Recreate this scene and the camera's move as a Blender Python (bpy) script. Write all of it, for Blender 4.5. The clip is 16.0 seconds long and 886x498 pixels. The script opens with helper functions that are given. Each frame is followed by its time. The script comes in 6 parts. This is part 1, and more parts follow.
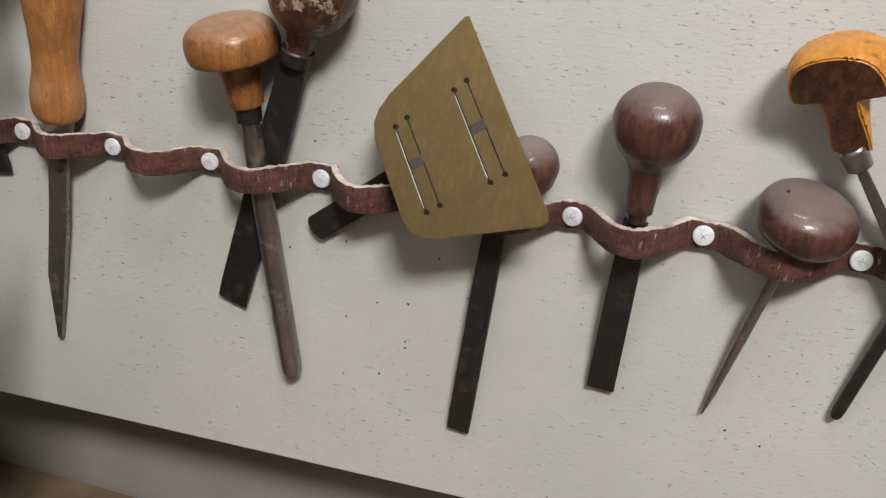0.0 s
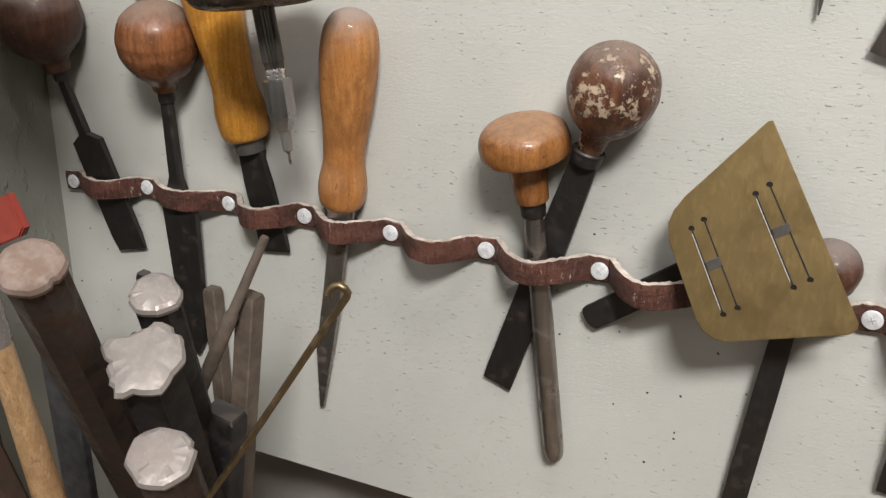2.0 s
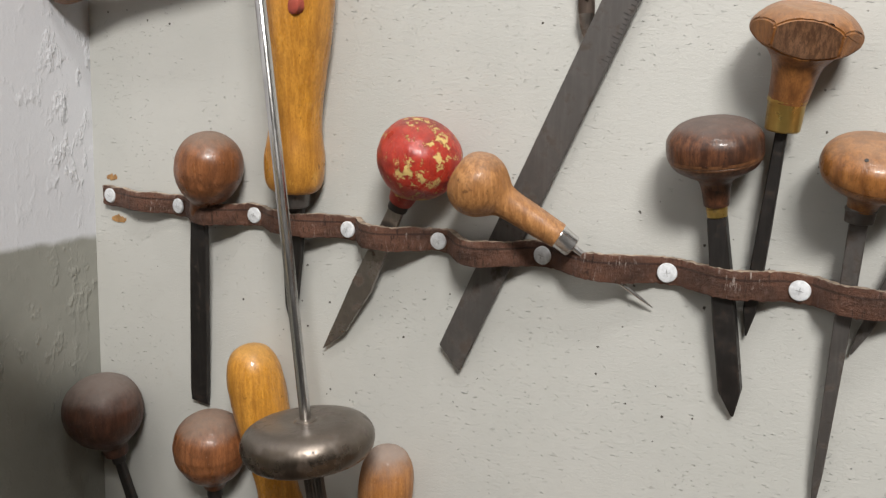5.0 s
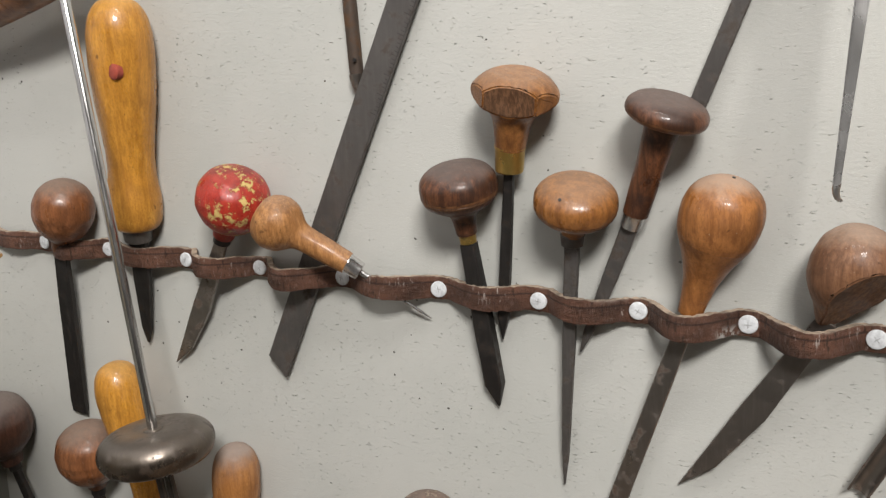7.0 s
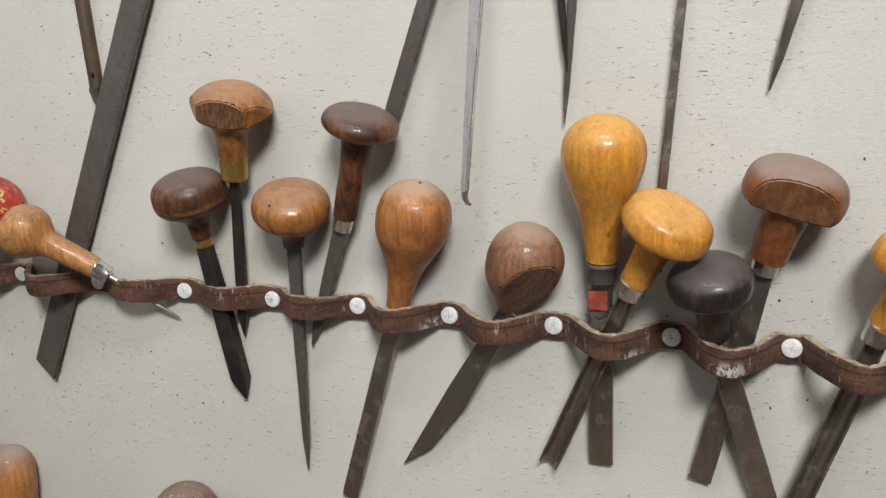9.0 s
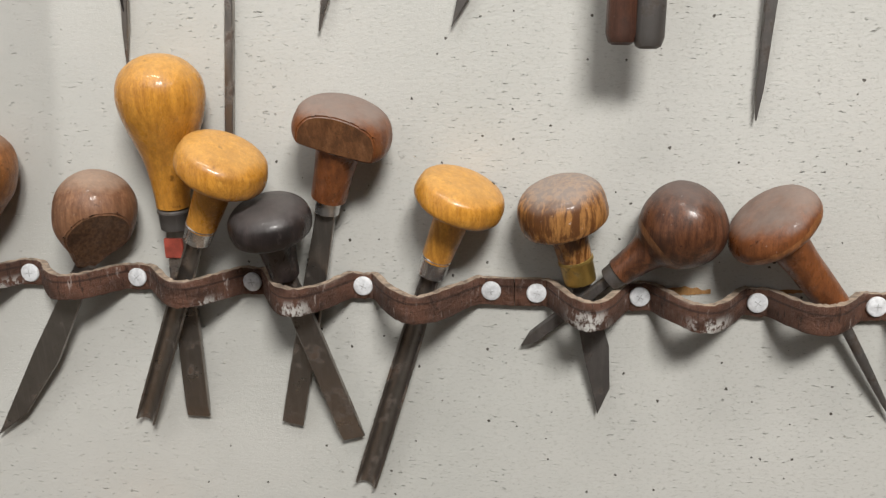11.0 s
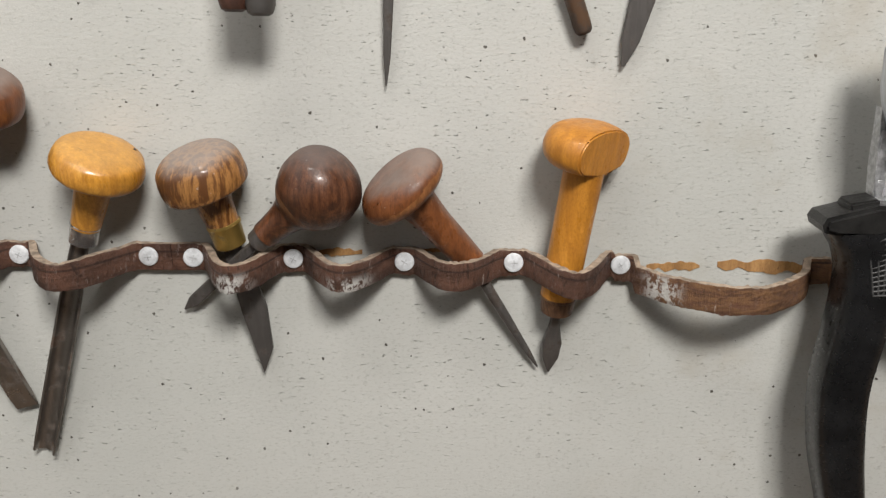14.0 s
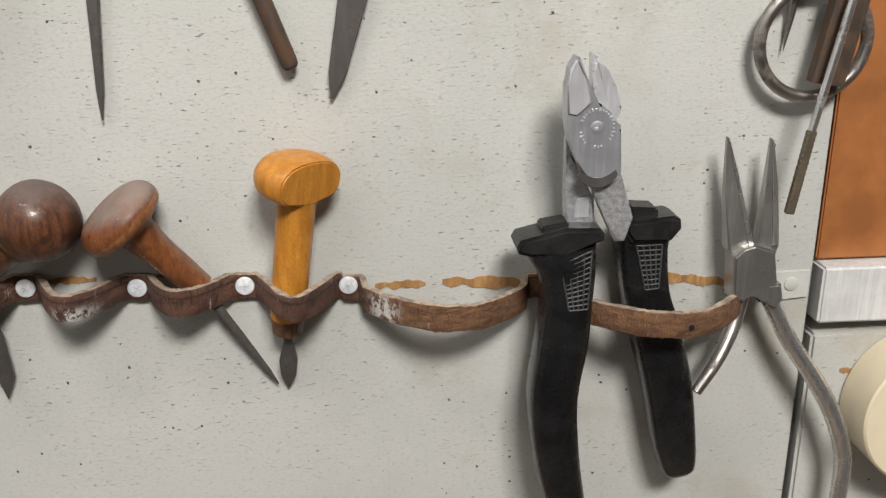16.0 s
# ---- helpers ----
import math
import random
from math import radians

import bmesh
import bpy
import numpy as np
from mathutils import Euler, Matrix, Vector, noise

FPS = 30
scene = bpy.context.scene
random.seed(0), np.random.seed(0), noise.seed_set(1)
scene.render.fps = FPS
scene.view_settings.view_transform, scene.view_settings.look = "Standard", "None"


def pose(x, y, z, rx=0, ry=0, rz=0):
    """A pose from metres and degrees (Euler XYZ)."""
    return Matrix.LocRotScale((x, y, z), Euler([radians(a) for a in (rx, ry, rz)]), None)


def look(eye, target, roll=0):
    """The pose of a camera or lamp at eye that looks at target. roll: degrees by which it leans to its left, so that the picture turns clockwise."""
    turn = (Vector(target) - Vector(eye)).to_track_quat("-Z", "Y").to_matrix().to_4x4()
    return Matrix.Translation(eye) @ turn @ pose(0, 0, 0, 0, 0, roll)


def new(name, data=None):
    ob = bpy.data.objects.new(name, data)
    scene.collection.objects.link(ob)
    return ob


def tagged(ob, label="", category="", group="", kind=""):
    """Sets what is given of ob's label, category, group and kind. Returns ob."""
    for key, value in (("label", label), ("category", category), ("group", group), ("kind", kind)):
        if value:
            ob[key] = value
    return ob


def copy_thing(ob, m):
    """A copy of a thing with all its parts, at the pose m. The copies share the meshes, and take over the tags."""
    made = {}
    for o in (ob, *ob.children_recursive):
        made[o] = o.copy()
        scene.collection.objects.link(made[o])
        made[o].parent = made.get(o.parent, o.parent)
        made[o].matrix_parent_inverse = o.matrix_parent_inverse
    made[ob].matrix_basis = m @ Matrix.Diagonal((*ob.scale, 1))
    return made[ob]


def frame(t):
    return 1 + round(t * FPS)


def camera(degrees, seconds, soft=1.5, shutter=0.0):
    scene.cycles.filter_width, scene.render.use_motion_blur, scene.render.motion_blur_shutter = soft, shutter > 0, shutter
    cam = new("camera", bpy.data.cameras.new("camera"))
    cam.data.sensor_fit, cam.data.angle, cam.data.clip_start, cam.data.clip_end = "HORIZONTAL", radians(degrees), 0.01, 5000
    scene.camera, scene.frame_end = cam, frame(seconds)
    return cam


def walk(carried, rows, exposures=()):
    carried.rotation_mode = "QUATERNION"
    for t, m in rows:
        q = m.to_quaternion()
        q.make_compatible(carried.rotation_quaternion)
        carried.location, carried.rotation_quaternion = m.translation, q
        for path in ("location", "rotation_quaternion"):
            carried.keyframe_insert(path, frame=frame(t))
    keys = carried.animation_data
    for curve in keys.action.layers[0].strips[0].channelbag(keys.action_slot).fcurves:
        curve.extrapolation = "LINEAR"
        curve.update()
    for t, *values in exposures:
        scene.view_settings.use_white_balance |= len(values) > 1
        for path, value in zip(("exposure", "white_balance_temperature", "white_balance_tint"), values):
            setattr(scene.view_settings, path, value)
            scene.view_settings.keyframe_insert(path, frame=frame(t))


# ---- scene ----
cam = camera(52.48, 16.0, 1.35)
# seconds, eye (x, y, z), yaw to the left, pitch up, roll
ROWS = [
    (0, 0.0602, -0.3386, 1.3387, 16.97, -24.08, 2.50),
    (0.5, 0.0355, -0.3438, 1.3414, 19.85, -23.12, 2.01),
    (1, 0.0197, -0.3471, 1.3457, 22.17, -23.05, 1.22),
    (1.5, 0.0115, -0.3546, 1.3517, 24.21, -23.29, 0.57),
    (2, 0.0020, -0.3593, 1.3643, 26.52, -22.17, -0.19),
    (2.5, -0.0091, -0.3696, 1.3757, 27.28, -18.94, 0.34),
    (3, -0.0130, -0.3732, 1.3845, 29.08, -18.18, 0.15),
    (3.5, -0.0133, -0.3752, 1.3936, 29.40, -16.81, 0.43),
    (4, -0.0124, -0.3721, 1.4174, 28.90, -14.55, 0.88),
    (4.5, -0.0093, -0.3702, 1.4512, 28.19, -12.06, 1.14),
    (4.7, -0.0067, -0.3659, 1.4705, 28.12, -11.18, 0.87),
    (6.8, 0.0870, -0.3776, 1.5328, 25.88, -13.25, -2.70),
    (7, 0.1001, -0.3819, 1.5337, 25.94, -13.46, -2.72),
    (7.5, 0.1304, -0.3801, 1.5321, 25.52, -14.19, -2.99),
    (8, 0.1612, -0.3743, 1.5353, 24.94, -14.52, -3.05),
    (8.5, 0.1793, -0.3752, 1.5371, 21.88, -14.67, -2.80),
    (9, 0.1930, -0.3747, 1.5397, 20.34, -14.07, -2.77),
    (9.5, 0.2105, -0.3709, 1.5378, 16.98, -14.50, -2.18),
    (10, 0.2325, -0.3640, 1.5308, 14.38, -15.02, -1.99),
    (10.2, 0.2412, -0.3627, 1.5245, 12.15, -14.85, -1.77),
    (12.3, 0.3306, -0.3473, 1.5180, 4.89, -17.86, -1.41),
    (12.5, 0.3324, -0.3483, 1.5183, 4.47, -18.17, -1.41),
    (13, 0.3396, -0.3543, 1.5189, 3.33, -17.28, -1.21),
    (13.5, 0.3551, -0.3560, 1.5198, 1.98, -17.55, -0.58),
    (14, 0.3821, -0.3587, 1.5205, 0.20, -18.01, -0.70),
    (14.5, 0.4104, -0.3634, 1.5221, -1.57, -18.07, -0.47),
    (15, 0.4339, -0.3621, 1.5250, -2.12, -18.49, -0.67),
    (15.5, 0.4551, -0.3657, 1.5309, -0.89, -18.82, -1.54),
    (16, 0.4671, -0.3726, 1.5420, -4.57, -19.30, -0.59),
]


def aim(x, y, z, yaw, pitch, roll):
    return pose(x, y, z, 0, 0, yaw) @ pose(0, 0, 0, 90 + pitch, 0, 0) @ pose(0, 0, 0, 0, 0, roll)


walk(cam, [(t, aim(*row)) for t, *row in ROWS], exposures=[(0.0, 0.32), (1.5, 0.56), (2.5, 0.53), (3.5, 0.43), (4.5, 0.30), (7.0, 0.14), (9.0, 0.12), (12.5, 0.08), (15.0, 0.02), (16.0, 0.08)])
# ---- world ----
world = bpy.data.worlds.new("room")
world.use_nodes = True
world.node_tree.nodes["Background"].inputs[0].default_value = (0.8, 0.85, 0.9, 1)
world.node_tree.nodes["Background"].inputs[1].default_value = 0.0
scene.world = world
scene.view_settings.exposure = 0.0


def lamp(name, eye, target, size_x, size_y, watts, colour):
    data = bpy.data.lights.new(name, "AREA")
    data.shape, data.size, data.size_y, data.energy, data.color = "RECTANGLE", size_x, size_y, watts, colour
    ob = new(name, data)
    ob.matrix_world = look(eye, target)
    return ob


lamp("ceiling_lamp_light", (0.12, -0.42, 2.30), (0.10, 0.0, 1.20), 0.46, 0.08, 2.7, (1.0, 0.965, 0.925))
lamp("ceiling_lamp_light", (0.72, -1.42, 2.72), (0.15, 0.0, 1.20), 0.56, 0.30, 46.0, (1.0, 0.965, 0.925))


# ---- materials ----
class Nodes:
    """Short hand for building one node material."""

    def __init__(self, name, vary=False):
        self.m = bpy.data.materials.new(name)
        self.m.use_nodes = True
        self.t = self.m.node_tree
        self.b = self.t.nodes["Principled BSDF"]
        self.co = self.n("ShaderNodeTexCoord").outputs["Object"]
        if vary:
            shift = self.n("ShaderNodeVectorMath", op="ADD")
            self.to(self.co, shift.inputs[0])
            self.to(self.math("MULTIPLY", self.n("ShaderNodeObjectInfo").outputs["Random"], 7.0), shift.inputs[1])
            self.co = shift.outputs[0]

    def n(self, kind, **props):
        node = self.t.nodes.new(kind)
        for k, v in props.items():
            if k == "op":
                node.operation = v
            elif k == "blend":
                node.blend_type = v
            elif k == "dtype":
                node.data_type = v
        return node

    def to(self, out, inp):
        self.t.links.new(out, inp)

    def noise(self, scale, detail=4.0, rough=0.55, stretch=None, turn=None, shift=None):
        co = self.co
        if stretch or turn or shift is not None:
            mp = self.n("ShaderNodeMapping")
            self.to(co, mp.inputs[0])
            if stretch:
                mp.inputs["Scale"].default_value = stretch
            if turn:
                mp.inputs["Rotation"].default_value = turn
            if shift is not None:
                mp.inputs["Location"].default_value = (shift, shift, shift)
            co = mp.outputs[0]
        x = self.n("ShaderNodeTexNoise")
        x.inputs["Scale"].default_value, x.inputs["Detail"].default_value, x.inputs["Roughness"].default_value = scale, detail, rough
        self.to(co, x.inputs["Vector"])
        return x.outputs["Fac"]

    def ramp(self, fac, lo, hi, a=0.0, b=1.0):
        x = self.n("ShaderNodeMapRange")
        x.interpolation_type = "SMOOTHSTEP"
        self.to(fac, x.inputs[0])
        for i, v in enumerate((lo, hi, a, b)):
            x.inputs[i + 1].default_value = v
        return x.outputs[0]

    def math(self, op, a, b):
        x = self.n("ShaderNodeMath", op=op)
        for i, v in enumerate((a, b)):
            if isinstance(v, (int, float)):
                x.inputs[i].default_value = v
            else:
                self.to(v, x.inputs[i])
        return x.outputs[0]

    def mix(self, fac, a, b, blend="MIX"):
        x = self.n("ShaderNodeMixRGB", blend=blend)
        for i, v in enumerate((fac, a, b)):
            if isinstance(v, (int, float)):
                x.inputs[i].default_value = v
            elif isinstance(v, tuple):
                x.inputs[i].default_value = (*v, 1)
            else:
                self.to(v, x.inputs[i])
        return x.outputs[0]

    def up(self):
        """How far a face looks upwards, for dust and for the greyish sheen of tops."""
        g = self.n("ShaderNodeNewGeometry")
        s = self.n("ShaderNodeSeparateXYZ")
        self.to(g.outputs["Normal"], s.inputs[0])
        return s.outputs["Z"]

    def end(self, colour, rough=0.5, metal=0.0, bump=None, height=0.0005, coat=0.0):
        for v, key in ((colour, "Base Color"), (rough, "Roughness"), (metal, "Metallic")):
            if isinstance(v, tuple):
                self.b.inputs[key].default_value = (*v, 1)
            elif isinstance(v, (int, float)):
                self.b.inputs[key].default_value = v
            else:
                self.to(v, self.b.inputs[key])
        self.b.inputs["Coat Weight"].default_value = coat
        self.b.inputs["Coat Roughness"].default_value = 0.1
        self.b.inputs["Specular IOR Level"].default_value = 0.4
        if bump is not None:
            x = self.n("ShaderNodeBump")
            x.inputs["Strength"].default_value, x.inputs["Distance"].default_value = 1.0, height
            self.to(bump, x.inputs["Height"])
            self.to(x.outputs[0], self.b.inputs["Normal"])
        return self.m


def shade(c, k):
    return tuple(v * k for v in c)


def wood(name, light, dark, gloss=0.35, dust=0.0, worn=None, grain=90.0, turn=(0.0, 0.3, 0.0), seed=0.0, contrast=1.0, coat=0.1, stain=1.0, dust_sheen=(0.29, 0.25, 0.225), flaked=0.63, spread=0.80):
    """Turned and handled wood: long grain, dark pores, handling stains, dust and painted sheen on tops and, if given,
    flaked paint.
    """
    k = Nodes(name, True)
    g = k.noise(grain, 6, 0.6, (6, 6, 0.45), turn, seed)
    fine = k.noise(grain * 6, 3, 0.6, (6, 6, 0.3), turn, seed)
    blot = k.noise(55, 3, 0.5, None, None, seed + 3.1)
    mid = tuple(0.3 * a + 0.7 * b for a, b in zip(light, dark))
    c = k.mix(k.ramp(g, 0.5 - 0.14 / contrast, 0.5 + 0.14 / contrast), shade(dark, 0.8) if contrast > 1.2 else shade(mid, 0.8), light)
    c = k.mix(k.math("MULTIPLY", k.ramp(k.noise(24, 3, 0.55, None, None, seed + 5.5), 0.42, 0.70), 0.3), c, shade(dark, 0.9))
    c = k.mix(k.math("MULTIPLY", k.ramp(fine, 0.52, 0.66), 0.5 * stain), c, shade(dark, 0.45))
    c = k.mix(k.math("MULTIPLY", k.ramp(blot, 0.52, 0.68), 0.75 * stain), c, shade(dark, 0.4))
    grime = k.noise(75, 6, 0.7, (1.0, 1.0, 1.4), (0.3, 0.4, 0.0), seed + 6.6)
    c = k.mix(k.math("MULTIPLY", k.ramp(grime, 0.57, 0.64), 0.6 * stain), c, tuple(0.4 * v + 0.006 for v in dark))
    spot = k.noise(190, 4, 0.6, None, None, seed + 2.2)
    c = k.mix(k.math("MULTIPLY", k.ramp(spot, 0.66, 0.72), 0.7), c, shade(dark, 0.3))
    c = k.mix(k.math("MULTIPLY", k.ramp(k.noise(1300, 3, 0.7, (1.0, 1.0, 0.5), turn, seed + 1.9), 0.46, 0.62), 0.30), c, shade(dark, 0.55))
    rub = k.noise(140, 5, 0.7, (1.6, 1.6, 0.7), (0.5, 0.2, 0.0), seed + 4.0)
    c = k.mix(k.math("MULTIPLY", k.ramp(rub, 0.60, 0.70), 0.35), c, tuple(min(0.8, 1.35 * v + 0.02) for v in light))
    rough = k.ramp(k.math("ADD", k.math("MULTIPLY", blot, 0.6), k.math("MULTIPLY", rub, 0.4)), 0.35, 0.65, gloss * 0.75, gloss * 1.6)
    bumps = k.math("ADD", k.math("MULTIPLY", fine, 0.5), g)
    if worn:
        w = k.noise(300, 6, 0.75, None, None, seed + 7.7)
        patch = k.noise(100, 2, 0.5, None, None, seed + 9.3)
        mask = k.ramp(k.math("ADD", k.math("MULTIPLY", w, 0.75), k.math("MULTIPLY", patch, 0.4)), flaked, flaked + 0.035)
        c = k.mix(mask, c, worn)
        rough = k.math("ADD", k.math("MULTIPLY", mask, 0.3), rough)
        bumps = k.math("SUBTRACT", bumps, k.math("MULTIPLY", mask, 1.2))
    # Upward faces: dust, with the greyish reflection of the tops mixed into its colour.
    if dust:
        d = k.math("MULTIPLY", k.ramp(k.math("ADD", k.up(), k.math("MULTIPLY", k.noise(110, 5, 0.7), 0.7)), spread, 1.32), 0.85 * dust)
        c = k.mix(d, c, dust_sheen)
        grit = k.math("MULTIPLY", k.ramp(k.noise(820, 3, 0.6, None, None, seed + 8.8), 0.70, 0.75), 0.6 * dust)
        c = k.mix(grit, c, tuple(min(0.6, 1.6 * v + 0.06) for v in dust_sheen))
        rough = k.math("ADD", k.math("MULTIPLY", d, 0.5), rough)
    return k.end(c, rough, 0.0, bumps, 0.00018, coat)


def metal(name, colour, rough=0.35, metallic=1.0, rust=None, amount=0.5, scratch=True, seed=0.0, dust=0.0):
    """Steel or brass with scratches, stains and, where given, rust or scale."""
    k = Nodes(name, True)
    s = k.noise(500, 4, 0.6, (1, 1, 0.06), (0.0, 0.2, 0.0), seed)
    blot = k.noise(60, 5, 0.6, None, None, seed + 1.7)
    c = k.mix(k.ramp(blot, 0.35, 0.7), shade(colour, 0.82), colour)
    c = k.mix(k.math("MULTIPLY", k.ramp(s, 0.45, 0.68), 0.35), c, shade(colour, 1.3))
    r = k.ramp(blot, 0.3, 0.75, rough * 1.35, rough * 0.8)
    m = metallic
    if rust:
        f = k.ramp(k.noise(120, 6, 0.65, None, None, seed + 4.4), 0.62 - 0.28 * amount, 0.74 - 0.2 * amount)
        c = k.mix(f, c, rust)
        r = k.math("ADD", r, k.math("MULTIPLY", f, 0.3))
        m = k.math("SUBTRACT", metallic, k.math("MULTIPLY", f, 0.7 * metallic))
    if dust:
        d = k.math("MULTIPLY", k.ramp(k.math("ADD", k.up(), k.math("MULTIPLY", k.noise(90, 4, 0.6), 0.4)), 0.3, 1.0), dust)
        c = k.mix(d, c, (0.42, 0.39, 0.36))
        r = k.math("ADD", r, k.math("MULTIPLY", d, 0.4))
        m = k.math("MULTIPLY", m, k.math("SUBTRACT", 1.0, d))
    return k.end(c, r, m, k.math("ADD", s, blot), 0.00008)


def painted_panel():
    """Brushed grey-green paint on board: faint brush lines, small pits, dirt flecks."""
    k = Nodes("panel_paint")
    brush = k.noise(40, 5, 0.6, (0.5, 1, 4))
    fine = k.noise(620, 4, 0.7, (0.8, 1, 1.3))
    cloud = k.noise(7, 4, 0.6)
    stain = k.noise(26, 5, 0.65, None, None, 3.0)
    pit = k.noise(520, 4, 0.68, (0.42, 1, 1.9), None, 5.0)
    c = k.mix(k.ramp(cloud, 0.3, 0.7), (0.445, 0.45, 0.423), (0.50, 0.50, 0.472))
    c = k.mix(k.math("MULTIPLY", k.ramp(stain, 0.64, 0.78), 0.3), c, (0.36, 0.33, 0.28))
    pits = k.math("MULTIPLY", k.ramp(pit, 0.625, 0.69), k.ramp(k.noise(16, 3, 0.6, None, None, 8.0), 0.36, 0.62))
    place = k.n("ShaderNodeSeparateXYZ")
    k.to(k.co, place.inputs[0])
    old = k.ramp(place.outputs["X"], -0.02, 0.34, 0.10, 1.0)
    c = k.mix(k.math("MULTIPLY", k.math("MULTIPLY", pits, old), 0.50), c, (0.20, 0.19, 0.17))
    cell = k.n("ShaderNodeTexVoronoi")
    cell.voronoi_dimensions = "2D"
    flat = k.n("ShaderNodeMapping")
    flat.inputs["Rotation"].default_value = (math.pi / 2, 0, 0)
    k.to(k.co, flat.inputs[0])
    cell.inputs["Scale"].default_value = 70
    cell.inputs["Randomness"].default_value = 1.0
    k.to(flat.outputs[0], cell.inputs["Vector"])
    tone = k.n("ShaderNodeSeparateColor")
    k.to(cell.outputs["Color"], tone.inputs[0])
    size = k.ramp(tone.outputs[0], 0.45, 1.0, 0.002, 0.036)
    inside = k.math("LESS_THAN", k.math("ADD", cell.outputs["Distance"], k.math("MULTIPLY", fine, 0.16)), k.math("ADD", size, 0.088))
    where = k.ramp(k.math("ADD", k.math("MULTIPLY", k.math("SUBTRACT", old, 1.0), 0.10), k.noise(6, 3, 0.6, None, None, 11.0)), 0.44, 0.47)
    fleck = k.math("MULTIPLY", k.math("MULTIPLY", inside, k.ramp(tone.outputs[0], 0.45, 0.50)), where)
    c = k.mix(k.math("MULTIPLY", fleck, 0.92), c, (0.030, 0.022, 0.015))
    speck = k.math("MULTIPLY", k.ramp(k.noise(750, 4, 0.75, (0.6, 1, 1.3), None, 2.0), 0.52, 0.66), k.math("MULTIPLY", old, 0.42))
    c = k.mix(speck, c, (0.27, 0.262, 0.235))
    smudge = k.math("MULTIPLY", k.ramp(k.noise(15, 5, 0.65, None, None, 14.0), 0.50, 0.68), k.ramp(place.outputs["X"], 0.40, 0.52))
    c = k.mix(k.math("MULTIPLY", smudge, 0.35), c, (0.33, 0.28, 0.205))
    h = k.math("SUBTRACT", k.math("ADD", k.math("MULTIPLY", brush, 0.25), k.math("MULTIPLY", fine, 0.5)), k.math("MULTIPLY", pits, 1.6))
    return k.end(c, k.ramp(brush, 0.3, 0.7, 0.60, 0.72), 0.0, h, 0.00045)


def stucco(name, low, high, line):
    """Rough plaster, painted in two colours that meet at a height."""
    k = Nodes(name)
    lump = k.noise(130, 4, 0.6, (1, 1, 0.55))
    big = k.noise(18, 4, 0.6)
    s = k.n("ShaderNodeSeparateXYZ")
    k.to(k.co, s.inputs[0])
    edge = k.ramp(k.math("ADD", s.outputs["Z"], k.math("MULTIPLY", big, 0.012)), line + 0.0035, line + 0.0085)
    c = k.mix(edge, k.mix(k.ramp(big, 0.3, 0.7), shade(low, 0.85), low), high)
    h = k.math("ADD", k.math("MULTIPLY", k.ramp(lump, 0.5, 0.75), k.math("ADD", k.ramp(big, 0.4, 0.65), 0.3)), k.math("MULTIPLY", k.noise(500, 3, 0.6), 0.15))
    return k.end(c, 0.45, 0.0, h, 0.0008)


def plain(name, c, rough=0.5, vary=0.15, scale=40.0, metallic=0.0, height=0.0002, coat=0.0):
    k = Nodes(name, True)
    a = k.noise(scale, 5, 0.6)
    b = k.noise(scale * 9, 4, 0.6)
    col = k.mix(k.ramp(a, 0.3, 0.7), shade(c, 1 - vary), shade(c, 1 + vary))
    return k.end(col, k.ramp(b, 0.3, 0.7, rough * 0.85, rough * 1.15), metallic, k.math("ADD", a, k.math("MULTIPLY", b, 0.4)), height, coat)


